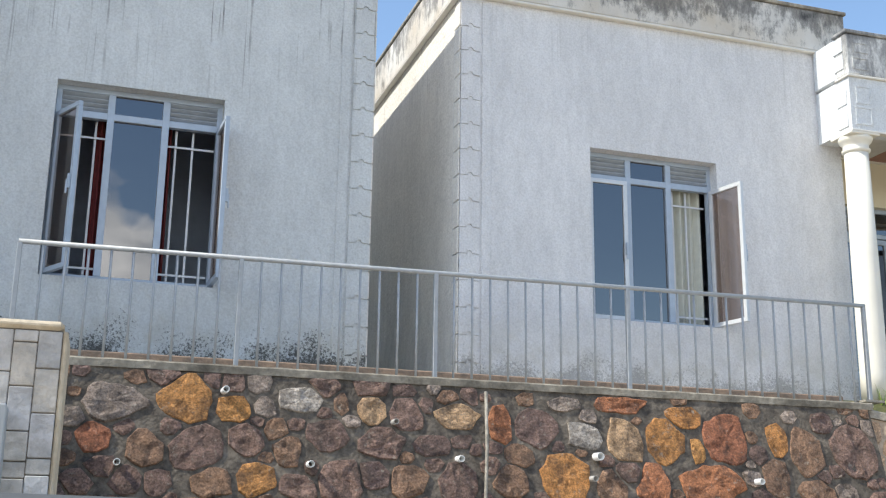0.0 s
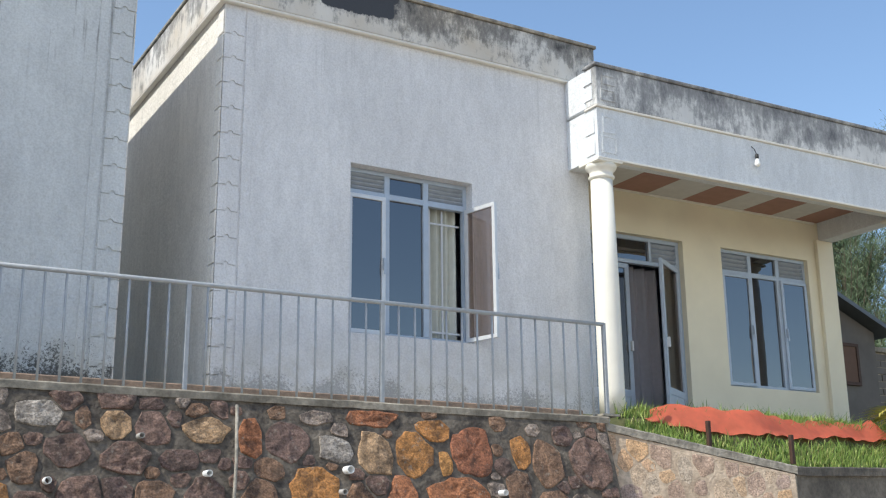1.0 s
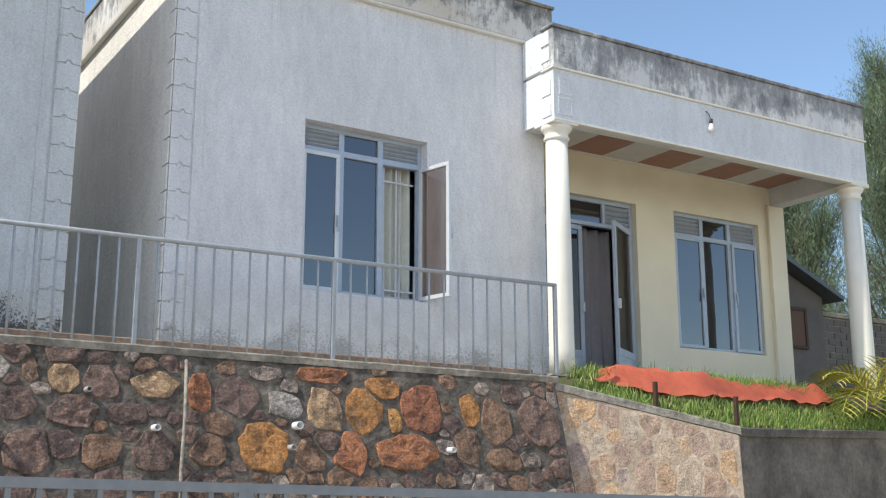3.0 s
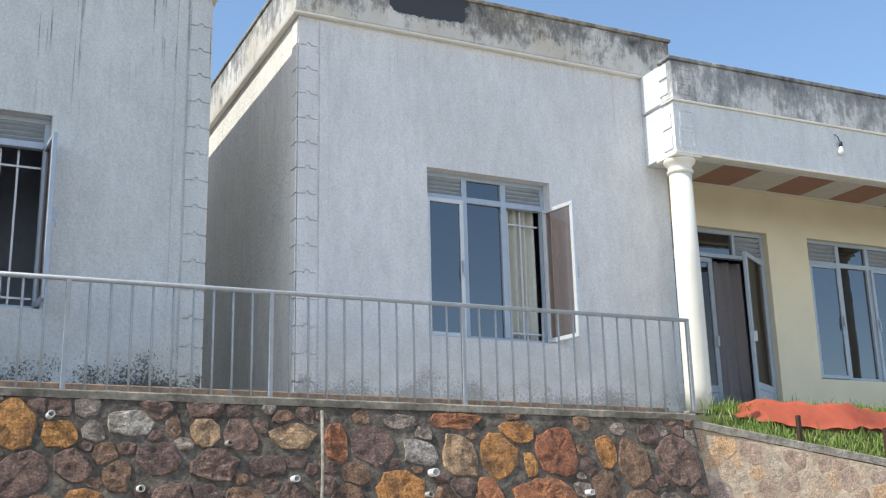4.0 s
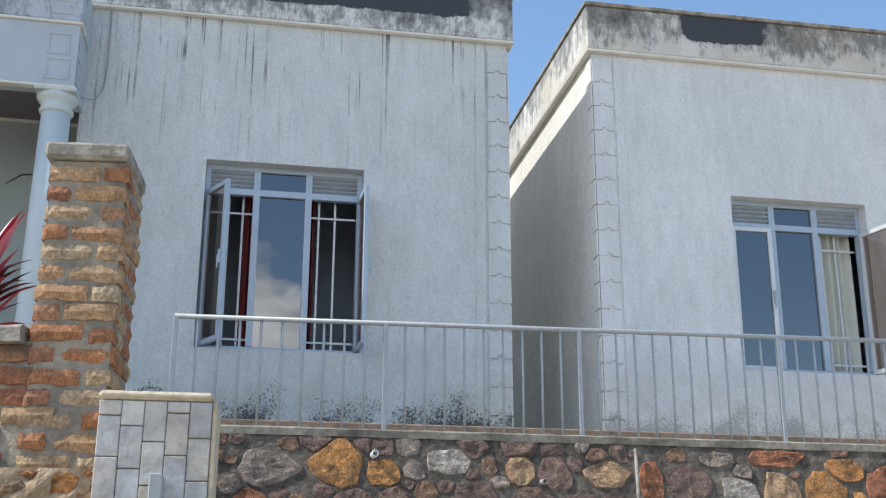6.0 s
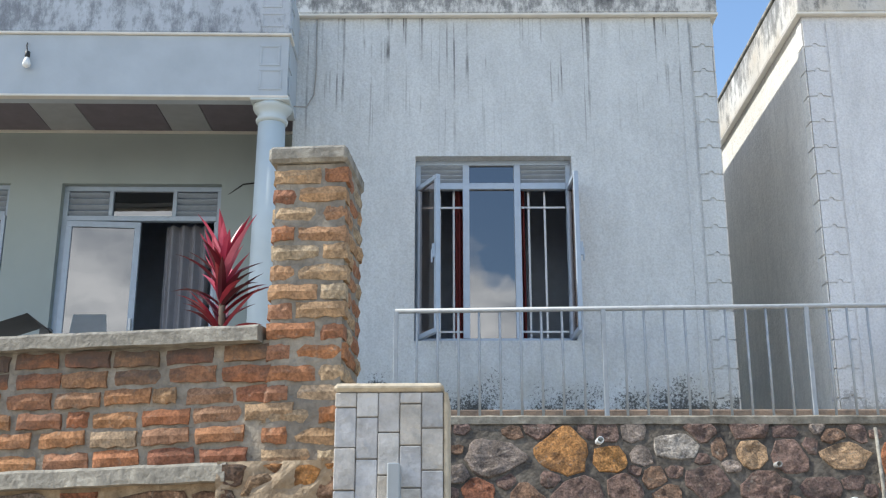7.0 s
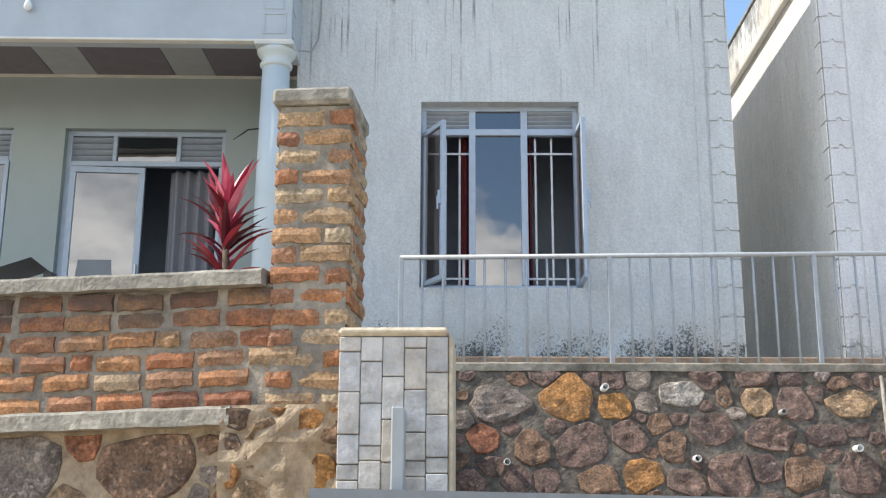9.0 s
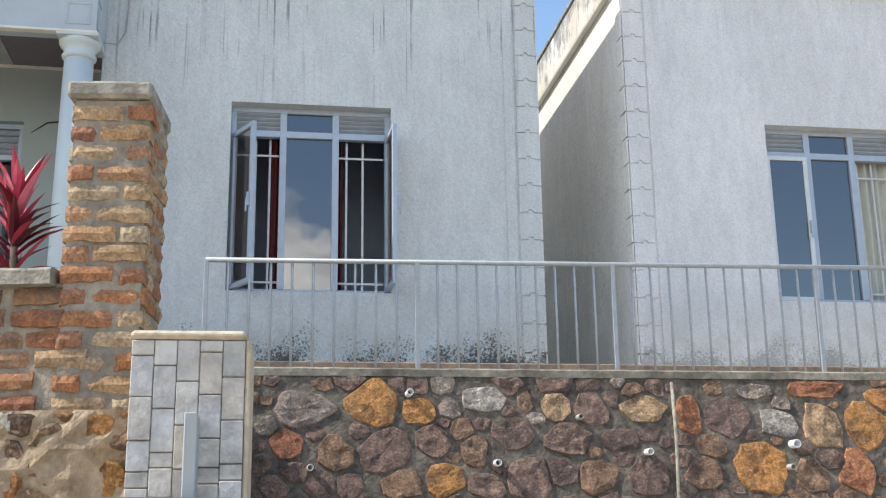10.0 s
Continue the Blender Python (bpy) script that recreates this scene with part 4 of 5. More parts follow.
    part("porch_parapet", cube(X(F0 - 0.008), X(F1 + 0.008), yb - 0.012, yb + 0.18, 6.393, 6.845, 0.012), m_fup, h, "algae-streaked porch parapet")
    for u0 in (F0 - 0.008, F1 - 0.17):
        part("porch_side_parapet", cube(X(u0), X(u0 + 0.178), yb + 0.182, YF - 0.001 if u0 < F0 else YR + 1.0, 6.393, 6.845, 0.012), m_fup if u0 > F0 else m_beam, h)
    part("porch_coping", cube(X(F0 - 0.03), X(F1 + 0.03), yb - 0.032, yb + 0.2, 6.847, 6.888, 0.01), m_fup, h)
    part("porch_roof", cube(X(pe + 0.1), X(F1), yb + 0.19, 15.0, 6.42, 6.5), M_CAP, h)
    # raised ornament blocks at the beam's ends
    for u0 in (F0 + 0.05, F1 - 0.27):
        for k, (zz, hh) in enumerate(((5.85, 0.2), (6.08, 0.2), (6.45, 0.14), (6.64, 0.12))):
            part("ornament", rect_frame(min(X(u0 + 0.02 * (k % 2)), X(u0 + 0.2)), max(X(u0 + 0.02 * (k % 2)), X(u0 + 0.2)), zz, zz + hh, yb - (0.007 if zz < 6.4 else 0.019), yb - (0.001 if zz < 6.4 else 0.012), 0.02), m_beam if zz < 6.4 else m_fup, h)
    for k, zz in enumerate((5.84, 6.08, 6.47, 6.66)):
        a = X(F0) - s * (0.010 if zz < 6.4 else 0.018)
        part("ornament", cube(a, X(F0), yb + 0.05, yb + 0.20, zz, zz + 0.16, 0.003), m_beam, h)
    part("pilaster", cube(X(pe + 4.70), X(pe + 5.0), YR - 0.06, YR - 0.001, FLOOR, 5.795, 0.006), cream, h)
    # ceiling
    c = bmesh.new()
    box(c, X(pe + 0.03), X(F1 - 0.225), yb + 0.205, YR - 0.001, 6.07, 6.10)
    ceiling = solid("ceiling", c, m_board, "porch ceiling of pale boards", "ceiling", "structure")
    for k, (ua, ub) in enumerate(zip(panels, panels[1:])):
        part("ceiling_panel", cube(X(pe + ua + 0.004), X(pe + ub - 0.004), yb + 0.22, YR - 0.012, 6.05, 6.066), m_board if k % 2 else (M_PANEL_SHADED if s < 0 else M_PANEL_RED), h)
    part("ceiling_trim", cube(X(pe + 0.03), X(F1 - 0.3), YR - 0.03, YR - 0.002, 6.025, 6.048), M_TRIM, h)
    near_column = column(X(pe + 0.145), yb + 0.16, FLOOR + 0.02, 5.79, "cream painted round porch column beside the house wall", m_col)
    far_column = column(X(pe + 4.87), yb + 0.16, FLOOR + 0.02, 5.79, "cream painted round porch column at the porch corner", m_col)
    # bulb on the beam
    lamp = thing("bulb_lamp", (X(pe + 2.25), yb - 0.05, 6.1), "bare bulb in a black socket hanging on the porch beam", "lamp", "bulbs on the porch beams")
    lx = X(pe + 2.25)
    part("wire", tube([(lx - 0.03, yb - 0.005, 6.28), (lx - 0.02, yb - 0.04, 6.24), (lx, yb - 0.05, 6.16)], 0.006), M_BLACK, lamp)
    part("socket", lathe([(0.018, 0.0), (0.022, 0.01), (0.022, 0.05), (0.012, 0.06)], (lx, yb - 0.05, 6.12), 12), M_BLACK, lamp, "", True)
    part("bulb", lathe([(0.006, -0.10), (0.030, -0.085), (0.036, -0.06), (0.028, -0.03), (0.016, 0.0)], (lx, yb - 0.05, 6.12), 14), M_BULB, lamp, "", True)
    porch = [o for o in h.children if o.name.startswith(("porch", "beam", "band", "ornament", "side_beam", "end_wall", "pilaster", "ceiling")) and o.name[:10] not in ("porch_room", "porch_roof")]
    swing(porch + [ceiling] + list(near_column.children) + list(far_column.children) + list(lamp.children), X(pe))
    return X, win, lintel, sill, door


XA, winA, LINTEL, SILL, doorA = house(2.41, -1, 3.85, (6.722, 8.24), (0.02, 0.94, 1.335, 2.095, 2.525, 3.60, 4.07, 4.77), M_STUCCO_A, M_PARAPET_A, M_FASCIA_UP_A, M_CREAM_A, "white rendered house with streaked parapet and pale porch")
XB, winB, _, _, doorB = house(3.262, 1, 4.01, (7.015, 8.555), (0.16, 0.72, 1.27, 1.83, 2.40, 2.95, 3.42, 3.93, 4.36, 4.78), M_STUCCO_B, M_PARAPET_B, M_FASCIA_UP_B, M_CREAM, "white rendered house with stained parapet and cream porch")

# front windows
a0, a1 = XA(winA[1]), XA(winA[0])
_, xa, xb, zt = window("window_1", "grey metal window with both casements open", a0, a1, SILL, LINTEL, YF + 0.12, 63, 93, 0.245, (0.325, 0.655))
grille("window_grille", "pale welded grille behind an open casement", a0 + 0.05, xa - 0.03, SILL + 0.03, zt - 0.03, YF + 0.205, (a0 + 0.22, a0 + 0.345))
grille("window_grille", "pale welded grille behind an open casement", xb + 0.03, a1 - 0.05, SILL + 0.03, zt - 0.03, YF + 0.205, (xb + 0.105, xb + 0.25))
solid("curtain", curtain(xa - 0.10, xa + 0.02, YF + 0.29, SILL - 0.2, LINTEL, 2), M_CURTAIN_RED, "narrow maroon curtain gathered behind the window", "curtain", group="maroon curtains")
solid("curtain", curtain(xb - 0.02, xb + 0.075, YF + 0.29, SILL - 0.2, LINTEL, 2), M_CURTAIN_RED, "narrow maroon curtain gathered behind the window", "curtain", group="maroon curtains")
b0, b1 = XB(winB[0]), XB(winB[1])
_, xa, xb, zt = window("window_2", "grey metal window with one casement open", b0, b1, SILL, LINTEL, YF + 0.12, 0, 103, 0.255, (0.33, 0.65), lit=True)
grille("window_grille", "pale welded grille before a green curtain", xb + 0.03, b1 - 0.05, SILL + 0.03, zt - 0.03, YF + 0.205, (xb + 0.09, xb + 0.24))
solid("curtain", curtain(xb - 0.10, b1 - 0.045, YF + 0.265, SILL - 0.2, LINTEL, 5), M_CURTAIN_GREEN, "pale green curtain hanging behind the open casement", "curtain")

# porch windows
TOP, FOOT = 5.50, 3.705
for name, X, w2, lab in (("window_3", XA, (6.722, 8.24), "grey metal porch window reflecting clouds"), ("window_4", XB, (7.015, 8.555), "grey metal porch window with brown curtain")):
    p, q = sorted((X(w2[0]), X(w2[1])))
    made, _, _, _ = window(name, lab, p, q, FOOT, TOP, YR + 0.06, 35 if name == "window_3" else 0, 0, 0.30)
    swing(made.children_recursive, X(3.85 if name == "window_3" else 4.01))
    if name == "window_4":
        solid("curtain", curtain(p + 0.35, p + 0.85, YR + 0.30, 3.5, LINTEL, 4), M_CURTAIN_BROWN, "brown curtain drawn behind the porch window", "curtain")


def porch_door(name, label, x0, x1, swing, side):
    """A glazed double door with transom louvres; one leaf stands open."""
    y = YR + 0.08
    d = thing(name, ((x0 + x1) / 2, y, FLOOR), label, "door", "", "structure")
    part("frame", rect_frame(x0, x1, FLOOR, TOP, y, y + 0.07, 0.05), M_FRAME, d)
    zt = TOP - 0.33
    part("transom", cube(x0 + 0.05, x1 - 0.05, y - 0.003, y + 0.06, zt - 0.025, zt + 0.025, 0.003), M_FRAME, d)
    w = x1 - x0
    ml_, mr_ = x0 + w * 0.30, x0 + w * 0.70
    for x in (ml_, mr_):
        part("mullion", cube(x - 0.02, x + 0.02, y - 0.004, y + 0.06, zt + 0.025, TOP - 0.05, 0.003), M_FRAME, d)
    louvers(d, x0 + 0.05, ml_ - 0.02, zt + 0.025, TOP - 0.05, y + 0.03)
    louvers(d, mr_ + 0.02, x1 - 0.05, zt + 0.025, TOP - 0.05, y + 0.03)
    pane(d, ml_ + 0.02, mr_ - 0.02, zt + 0.025, TOP - 0.05, y + 0.03, M_GLASS)
    lw = w / 2 - 0.06
    for sd, sw in ((-side, 0 if side < 0 else 4), (side, swing)):
        hx = x0 + 0.05 if sd < 0 else x1 - 0.05
        m = Matrix.Translation((hx, y, 0)) @ Matrix.Rotation(radians(-sw * sd), 4, "Z")
        a, b = (0, lw) if sd < 0 else (-lw, 0)
        bm = rect_frame(a, b, FLOOR + 0.01, zt - 0.03, -0.02, 0.02, 0.06)
        box(bm, a + 0.06, b - 0.06, -0.018, 0.018, FLOOR + 0.45, FLOOR + 0.53)
        box(bm, a + 0.06, b - 0.06, -0.008, 0.008, FLOOR + 0.07, FLOOR + 0.45)
        bmesh.ops.transform(bm, matrix=m, verts=bm.verts[:])
        leaf = part("door_leaf", bm, M_FRAME, d, "open glazed leaf" if abs(sw) > 10 else "")
        pane(leaf, a + 0.06, b - 0.06, FLOOR + 0.53, zt - 0.09, -0.002, M_GLASS if abs(sw) < 10 else M_GLASS_CLEAR, m)
        hx2 = b - 0.03 if sd < 0 else a + 0.03
        part("handle", cube(hx2 - 0.012, hx2 + 0.012, -0.06, -0.02, 4.05, 4.17, 0.003, m=m), M_SASH_LIT, leaf)
    return d


p, q = sorted((XB(doorB[0]), XB(doorB[1])))
made = porch_door("door_1", "grey glazed porch door with one leaf open", p, q, -33, 1)
swing(made.children_recursive, XB(4.01))
solid("curtain", curtain(p + 0.28, p + 1.36, YR + 0.24, FLOOR, TOP - 0.35, 6), M_CURTAIN_GREY, "grey curtain hanging in the open porch doorway", "curtain")
p, q = sorted((XA(doorA[0]), XA(doorA[1])))
made = porch_door("door_2", "grey glazed porch door reflecting clouds", p, q, 100, 1)
swing(made.children_recursive, XA(3.85))
solid("curtain", curtain(q - 0.58, q - 0.14, YR + 0.24, FLOOR, TOP - 0.35, 4), M_CURTAIN_GREY, "grey curtain hanging beside the porch door", "curtain")


# ---- brick street wall, brick pillar ----
BM = Matrix.Translation((-6.60, 6.26, 0)) @ Matrix.Rotation(radians(-13), 4, "Z")
street = thing("street_wall", (-3.5, 5.6, 0), "old red brick street wall with cement cap and ledge", "street wall", "", "structure")
part("brick_core", cube(0.0, 6.05, 0.019, 0.24, 2.12, 2.655, m=BM), M_MORTAR_GREY, street)
part("cap", sloped_cap(BM, 5.98, 2.765, 2.706, -0.045, 0.28, 0.064), M_CAP_LIGHT, street, "pale crumbling cement cap")
part("ledge", sloped_cap(BM, 5.88, 2.08, 2.168, -0.06, 0.2, 0.072), M_CAP_LIGHT, street, "cracked cement ledge")
part("footing", cube(0.0, 6.0, 0.02, 0.30, 0.0, 2.10, m=BM), M_MORTAR_PALE, street)
part("mortar", mortar_face(BM @ Matrix.Translation((1.5, 0.018, 1.0)), 4.45, 1.10, 41, 0.010), M_ERODED, street, "smeared sandy mortar")
rubble_wall(street, BM @ Matrix.Translation((1.5, 0.018, 1.0)), 4.4, 1.07, [(4.0, 0.95, 0.24, 0.13), (3.45, 0.94, 0.2, 0.14), (2.9, 0.92, 0.24, 0.15), (2.35, 0.95, 0.16, 0.13), (1.95, 0.93, 0.15, 0.12), (4.1, 0.65, 0.2, 0.13), (3.6, 0.62, 0.22, 0.15), (3.0, 0.6, 0.26, 0.14), (2.4, 0.63, 0.2, 0.15)], "bgbgrbtgb", 21, 0.3, "bgtr", 0.022)
BRICKS = [brick_mesh("brick", 0.198, 0.09, 0.062, 40 + k, M_BRICK) for k in range(6)]
BRICKS_H = [brick_mesh("brick", 0.098, 0.09, 0.062, 60 + k, M_BRICK) for k in range(4)]
BRICKS_Q = [brick_mesh("brick", 0.198, 0.09, 0.060, 50 + k, M_BRICK_PILLAR) for k in range(5)]
BRICKS_QH = [brick_mesh("brick", 0.098, 0.09, 0.060, 70 + k, M_BRICK_PILLAR) for k in range(4)]
BRICKS_P = [brick_mesh("brick", 0.198, 0.09, 0.062, 80 + k, M_BRICK_PALE) for k in range(3)]
BRICKS_PH = [brick_mesh("brick", 0.098, 0.09, 0.062, 90 + k, M_BRICK_PALE) for k in range(3)]
rng = random.Random(8)
for row in range(6):
    x = 1.7 + (0.12 if row % 2 else 0.0) + rng.uniform(-0.06, 0.06)
    while x < 5.96:
        short = rng.random() < 0.07
        me = rng.choice(BRICKS_H if short else BRICKS if rng.random() < 0.9 else BRICKS_P)
        # the courses run down a little towards the pillar's end at the top, up at the foot
        rise = (row / 5 * -0.059 + (1 - row / 5) * 0.05) * (x - 5.9) / 6
        set_piece("brick", me, BM @ pose(x + rng.uniform(-0.010, 0.010), rng.uniform(-0.010, 0.006), 2.174 + row * 0.0795 + rise + rng.uniform(-0.005, 0.005), 0, rng.uniform(-1.6, 1.6), 0), street)
        x += (0.098 if short else 0.198) + rng.uniform(0.022, 0.045)

pillar = thing("brick_pillar", (-0.63, 5.1, 0), "tall red brick gate pillar with cement cap", "pillar", "", "structure")
PT = Matrix.Translation((-0.755, 4.9, 0)) @ Matrix.Rotation(radians(-5), 4, "Z") @ Matrix.Translation((0.79, -4.9, 0))
part("core", cube(-0.778, -0.487, 4.914, 5.29, 0.0, 3.392, m=PT), M_MORTAR_GREY, pillar)
PZ, PH = 2.158, 0.0822
for row in range(15):
    z = PZ + row * PH
    cells = [(0, 1), (0.216, 0)] if row % 2 == 0 else [(0, 0), (0.116, 1)]
    for off, long_ in cells:
        me = rng.choice((BRICKS_P if rng.random() < 0.35 else BRICKS_Q) if long_ else BRICKS_QH)
        set_piece("brick", me, PT @ pose(-0.79 + off + rng.uniform(-0.005, 0.005), 4.9 + rng.uniform(-0.007, 0.006), z + rng.uniform(-0.004, 0.004), 0, rng.uniform(-1.5, 1.5), 0), pillar)
    side = [(0.10, 0), (0.21, 1)] if row % 2 == 0 else [(0.10, 1), (0.31, 0)]
    for off, long_ in side:
        me = rng.choice(BRICKS_Q if long_ else BRICKS_QH)
        set_piece("brick", me, PT @ pose(-0.475 + rng.uniform(-0.004, 0.008), 4.9 + off, z + rng.uniform(-0.004, 0.004), 0, 0, 90), pillar)
part("cap", cube(-0.808, -0.478, 4.88, 5.33, 3.395, 3.466, 0.014, m=PT), M_CAP_LIGHT, pillar, "grey cement cap block")
part("eroded_render", mortar_face(PT @ Matrix.Translation((-0.95, 4.905, 1.0)), 0.52, 1.17, 57, 0.055), M_ERODED, pillar, "crumbling sandy render over the pillar foot")
rubble_wall(pillar, PT @ Matrix.Translation((-0.93, 4.89, 1.1)), 0.48, 1.06, [(0.16, 0.98, 0.1, 0.04), (0.36, 0.82, 0.09, 0.06), (0.14, 0.72, 0.11, 0.06)], "tot", 33, 0.2, "tob", 0.03, (0.04, 0.08))
part("footing", cube(-0.86, -0.47, 4.92, 5.3, 0.0, 2.15, m=PT), M_ERODED, pillar)

# ---- tiled gate post ----
post = thing("tiled_post", (-0.25, 4.8, 0), "gate post clad in grey and cream split stone tiles", "gate post", "", "structure")
QT = Matrix.Translation((-0.441, 4.6, -0.016)) @ Matrix.Rotation(radians(-1.5), 4, "Z") @ Matrix.Translation((0.458, -4.6, 0))
part("core", cube(-0.452, -0.064, 4.606, 4.95, 0.02, 2.405, m=QT), M_MORTAR_GREY, post)
part("top", cube(-0.462, -0.062, 4.588, 4.96, 2.405, 2.436, 0.012, m=QT), M_PLASTER_EDGE, post, "sandy plaster top")
part("edge", cube(-0.0625, -0.046, 4.598, 4.95, 0.0, 2.404, 0.006, m=QT), M_PLASTER_EDGE, post, "sandy plaster edge strip")
HEIGHTS = ((0.055, 0.145, 0.15, 0.105, 0.055, 0.13), (0.09, 0.15, 0.15, 0.052, 0.10, 0.15), (0.145, 0.152, 0.15, 0.15, 0.06, 0.12), (0.042, 0.15, 0.15, 0.10, 0.055, 0.15), (0.13, 0.15, 0.15, 0.055, 0.12, 0.15))
TILES = {}
for c in range(5):
    z, k = 2.402, 0
    while z > 1.25:
        hgt = HEIGHTS[c][k % 6]
        if hgt not in TILES:
            TILES[hgt] = to_mesh("tile", cube(0.002, 0.0785, 0.0, 0.014, 0.002, hgt - 0.002, 0.003), M_TILE)
        set_piece("tile", TILES[hgt], QT @ pose(-0.458 + c * 0.0787, 4.594 + rng.uniform(-0.002, 0.002), z - hgt), post)
        z -= hgt
        k += 1

# ---- gate ----
gate = thing("gate", (3.3, 4.7, 0.1), "grey painted steel gate with upright bars", "gate")
gz, gy = (lambda x: 1.835 - 0.0135 * x), (lambda x: 4.40 + 0.0875 * x)
gpts = lambda z: [(x, gy(x), gz(x) - z) for x in (-0.5, 1.5, 3.5, 5.5, 7.24)]
for dz, nm in ((0.02, "top_rail"), (1.50, "bottom_rail")):
    bm = bmesh.new()
    rings = [[bm.verts.new((c[0], c[1] + oy, c[2] + oz)) for oy, oz in ((-0.018, -0.018), (0.018, -0.018), (0.018, 0.018), (-0.018, 0.018))] for c in gpts(dz)]
    for p, q in zip(rings, rings[1:]):
        for k in range(4):
            bm.faces.new((p[k], p[(k + 1) % 4], q[(k + 1) % 4], q[k]))
    bm.faces.new(rings[0])
    bm.faces.new(rings[-1][::-1])
    part(nm, bm, M_GATE, gate)
x = -0.45
while x < 7.2:
    part("bar", cube(x - 0.010, x + 0.010, gy(x) - 0.010, gy(x) + 0.010, gz(x) - 1.5, gz(x) - 0.035), M_GATE, gate)
    x += 0.1055
for x in (-0.49, 1.80, 2.885, 5.2, 7.22):
    part("stile", cube(x - 0.03, x + 0.03, gy(x) - 0.022, gy(x) + 0.022, 0.05, gz(x) - 0.036), M_GATE, gate)
stub = thing("gate_stop", (-0.215, 4.5, 0), "grey steel gate stop standing before the tiled post", "gate stop")
part("upright", cube(-0.238, -0.195, 4.415, 4.575, 0.0, 2.115, 0.004), M_TRAY, stub)

# ---- pillar at the far end of the gate ----
rp = thing("gate_pillar", (7.630, 5.2, 0), "pale brick gate pillar on a tiled base", "pillar", "", "structure")
part("core", cube(7.432, 7.820, 5.012, 5.39, 0.0, 3.33), M_MORTAR_PALE, rp)
part("cap", cube(7.370, 7.870, 4.95, 5.45, 3.33, 3.415, 0.012), M_PLASTER_EDGE, rp, "sandy cement cap")
part("plaster_edge", cube(7.414, 7.440, 5.0, 5.02, 0.0, 2.6), M_PLASTER_EDGE, rp)
for row in range(9):
    z = 2.62 + row * 0.079
    for off, long_ in ([(0.0, 1), (0.21, 1)] if row % 2 else [(0.0, 0), (0.11, 1), (0.32, 0)]):
        me = rng.choice(BRICKS_P) if long_ else rng.choice(BRICKS_PH)
        set_piece("brick", me, pose(7.420 + rng.uniform(-0.008, 0.004), 5.41 - off, z, 0, 0, -90), rp)
        set_piece("brick", me, pose(7.430 + off, 5.0 + rng.uniform(-0.006, 0.004), z), rp)
WT = [to_mesh("tile", cube(0.003, w - 0.003, 0.0, 0.012, 0.003, hh - 0.003, 0.003), M_TILE_WHITE) for w, hh in ((0.10, 0.16), (0.10, 0.09), (0.10, 0.12))]
for c in range(4):
    z, k = 2.60, c
    while z > 1.3:
        hh = (0.16, 0.09, 0.12)[k % 3]
        set_piece("tile", WT[k % 3], pose(7.423, 5.40 - c * 0.10, z - hh, 0, 0, -90), rp)
        set_piece("tile", WT[k % 3], pose(7.430 + c * 0.10, 5.003, z - hh), rp)
        z -= hh
        k += 1

# ---- orange cloth, stakes ----
bm = bmesh.new()
rows = []
for i in range(61):
    f = i / 60
    x = 7.62 + 3.75 * f
    wob = 0.018 * math.sin(i * 0.55) + 0.008 * math.sin(i * 1.9)
    z0 = lawn_z(x, 0.14) + 0.05 + 0.07 * f
    hgt = (0.24 + 0.04 * math.sin(f * 7.0) - 0.02 * f) * min(1, 0.25 + f * 9, 0.3 + (1 - f) * 12) + 0.008 * math.sin(i * 0.7)
    rows.append([bm.verts.new((x, lawn_y(x, 0.14) + 0.17 * g + wob * (1 - g), z0 + hgt * g ** 0.8 + 0.012 * math.sin(i * 1.3 + 5 * g))) for g in (0, 0.2, 0.4, 0.6, 0.8, 1.0)])
for p, q in zip(rows, rows[1:]):
    for k in range(5):
        bm.faces.new((p[k], q[k], q[k + 1], p[k + 1]))
bmesh.ops.solidify(bm, geom=bm.faces[:], thickness=0.004)
solid("orange_cloth", bm, M_ORANGE, "long orange cloth spread along the lawn edge", "cloth", smooth=True)
for x, y, z0, z1 in ((8.07, 8.98, 2.68, 2.97), (8.83, 8.62, 2.54, 2.83), (10.0, 9.2, 2.6, 2.86)):
    st = solid("stake", cube(x - 0.02, x + 0.02, y - 0.02, y + 0.02, z0, z1, 0.003), M_STEEL, "short rusty steel stake at the lawn edge", "stake", group="stakes along the lawn")


# ---- plants ----
def blade(verts, faces, base, direction, length, width, droop, segs=6, fold=0.25):
    """A lance-shaped leaf that arches over."""
    d = Vector(direction).normalized()
    side = d.cross(Vector((0, 0, 1)))
    side = side.normalized() if side.length > 0.05 else Vector((1, 0, 0))
    p = Vector(base)
    o = len(verts)
    for k in range(segs + 1):
        f = k / segs
        w = width * math.sin(math.pi * min(1, 0.12 + 0.88 * f) ** 0.8) * (0.0 if k == segs else 1)
        up = side.cross(d).normalized()
        verts += [tuple(p - side * w / 2 + up * w * fold), tuple(p), tuple(p + side * w / 2 + up * w * fold)]
        if k:
            a = o + 3 * (k - 1)
            faces += [(a, a + 1, a + 4, a + 3), (a + 1, a + 2, a + 5, a + 4)]
        p = p + d * (length / segs)
        d = (d + Vector((0, 0, -droop / segs))).normalized()


def leafy(name, verts, faces, material, parent, label=""):
    me = bpy.data.meshes.new(name)
    me.from_pydata(verts, [], faces)
    me.materials.append(material)
    return part(name, me, None, parent, label)


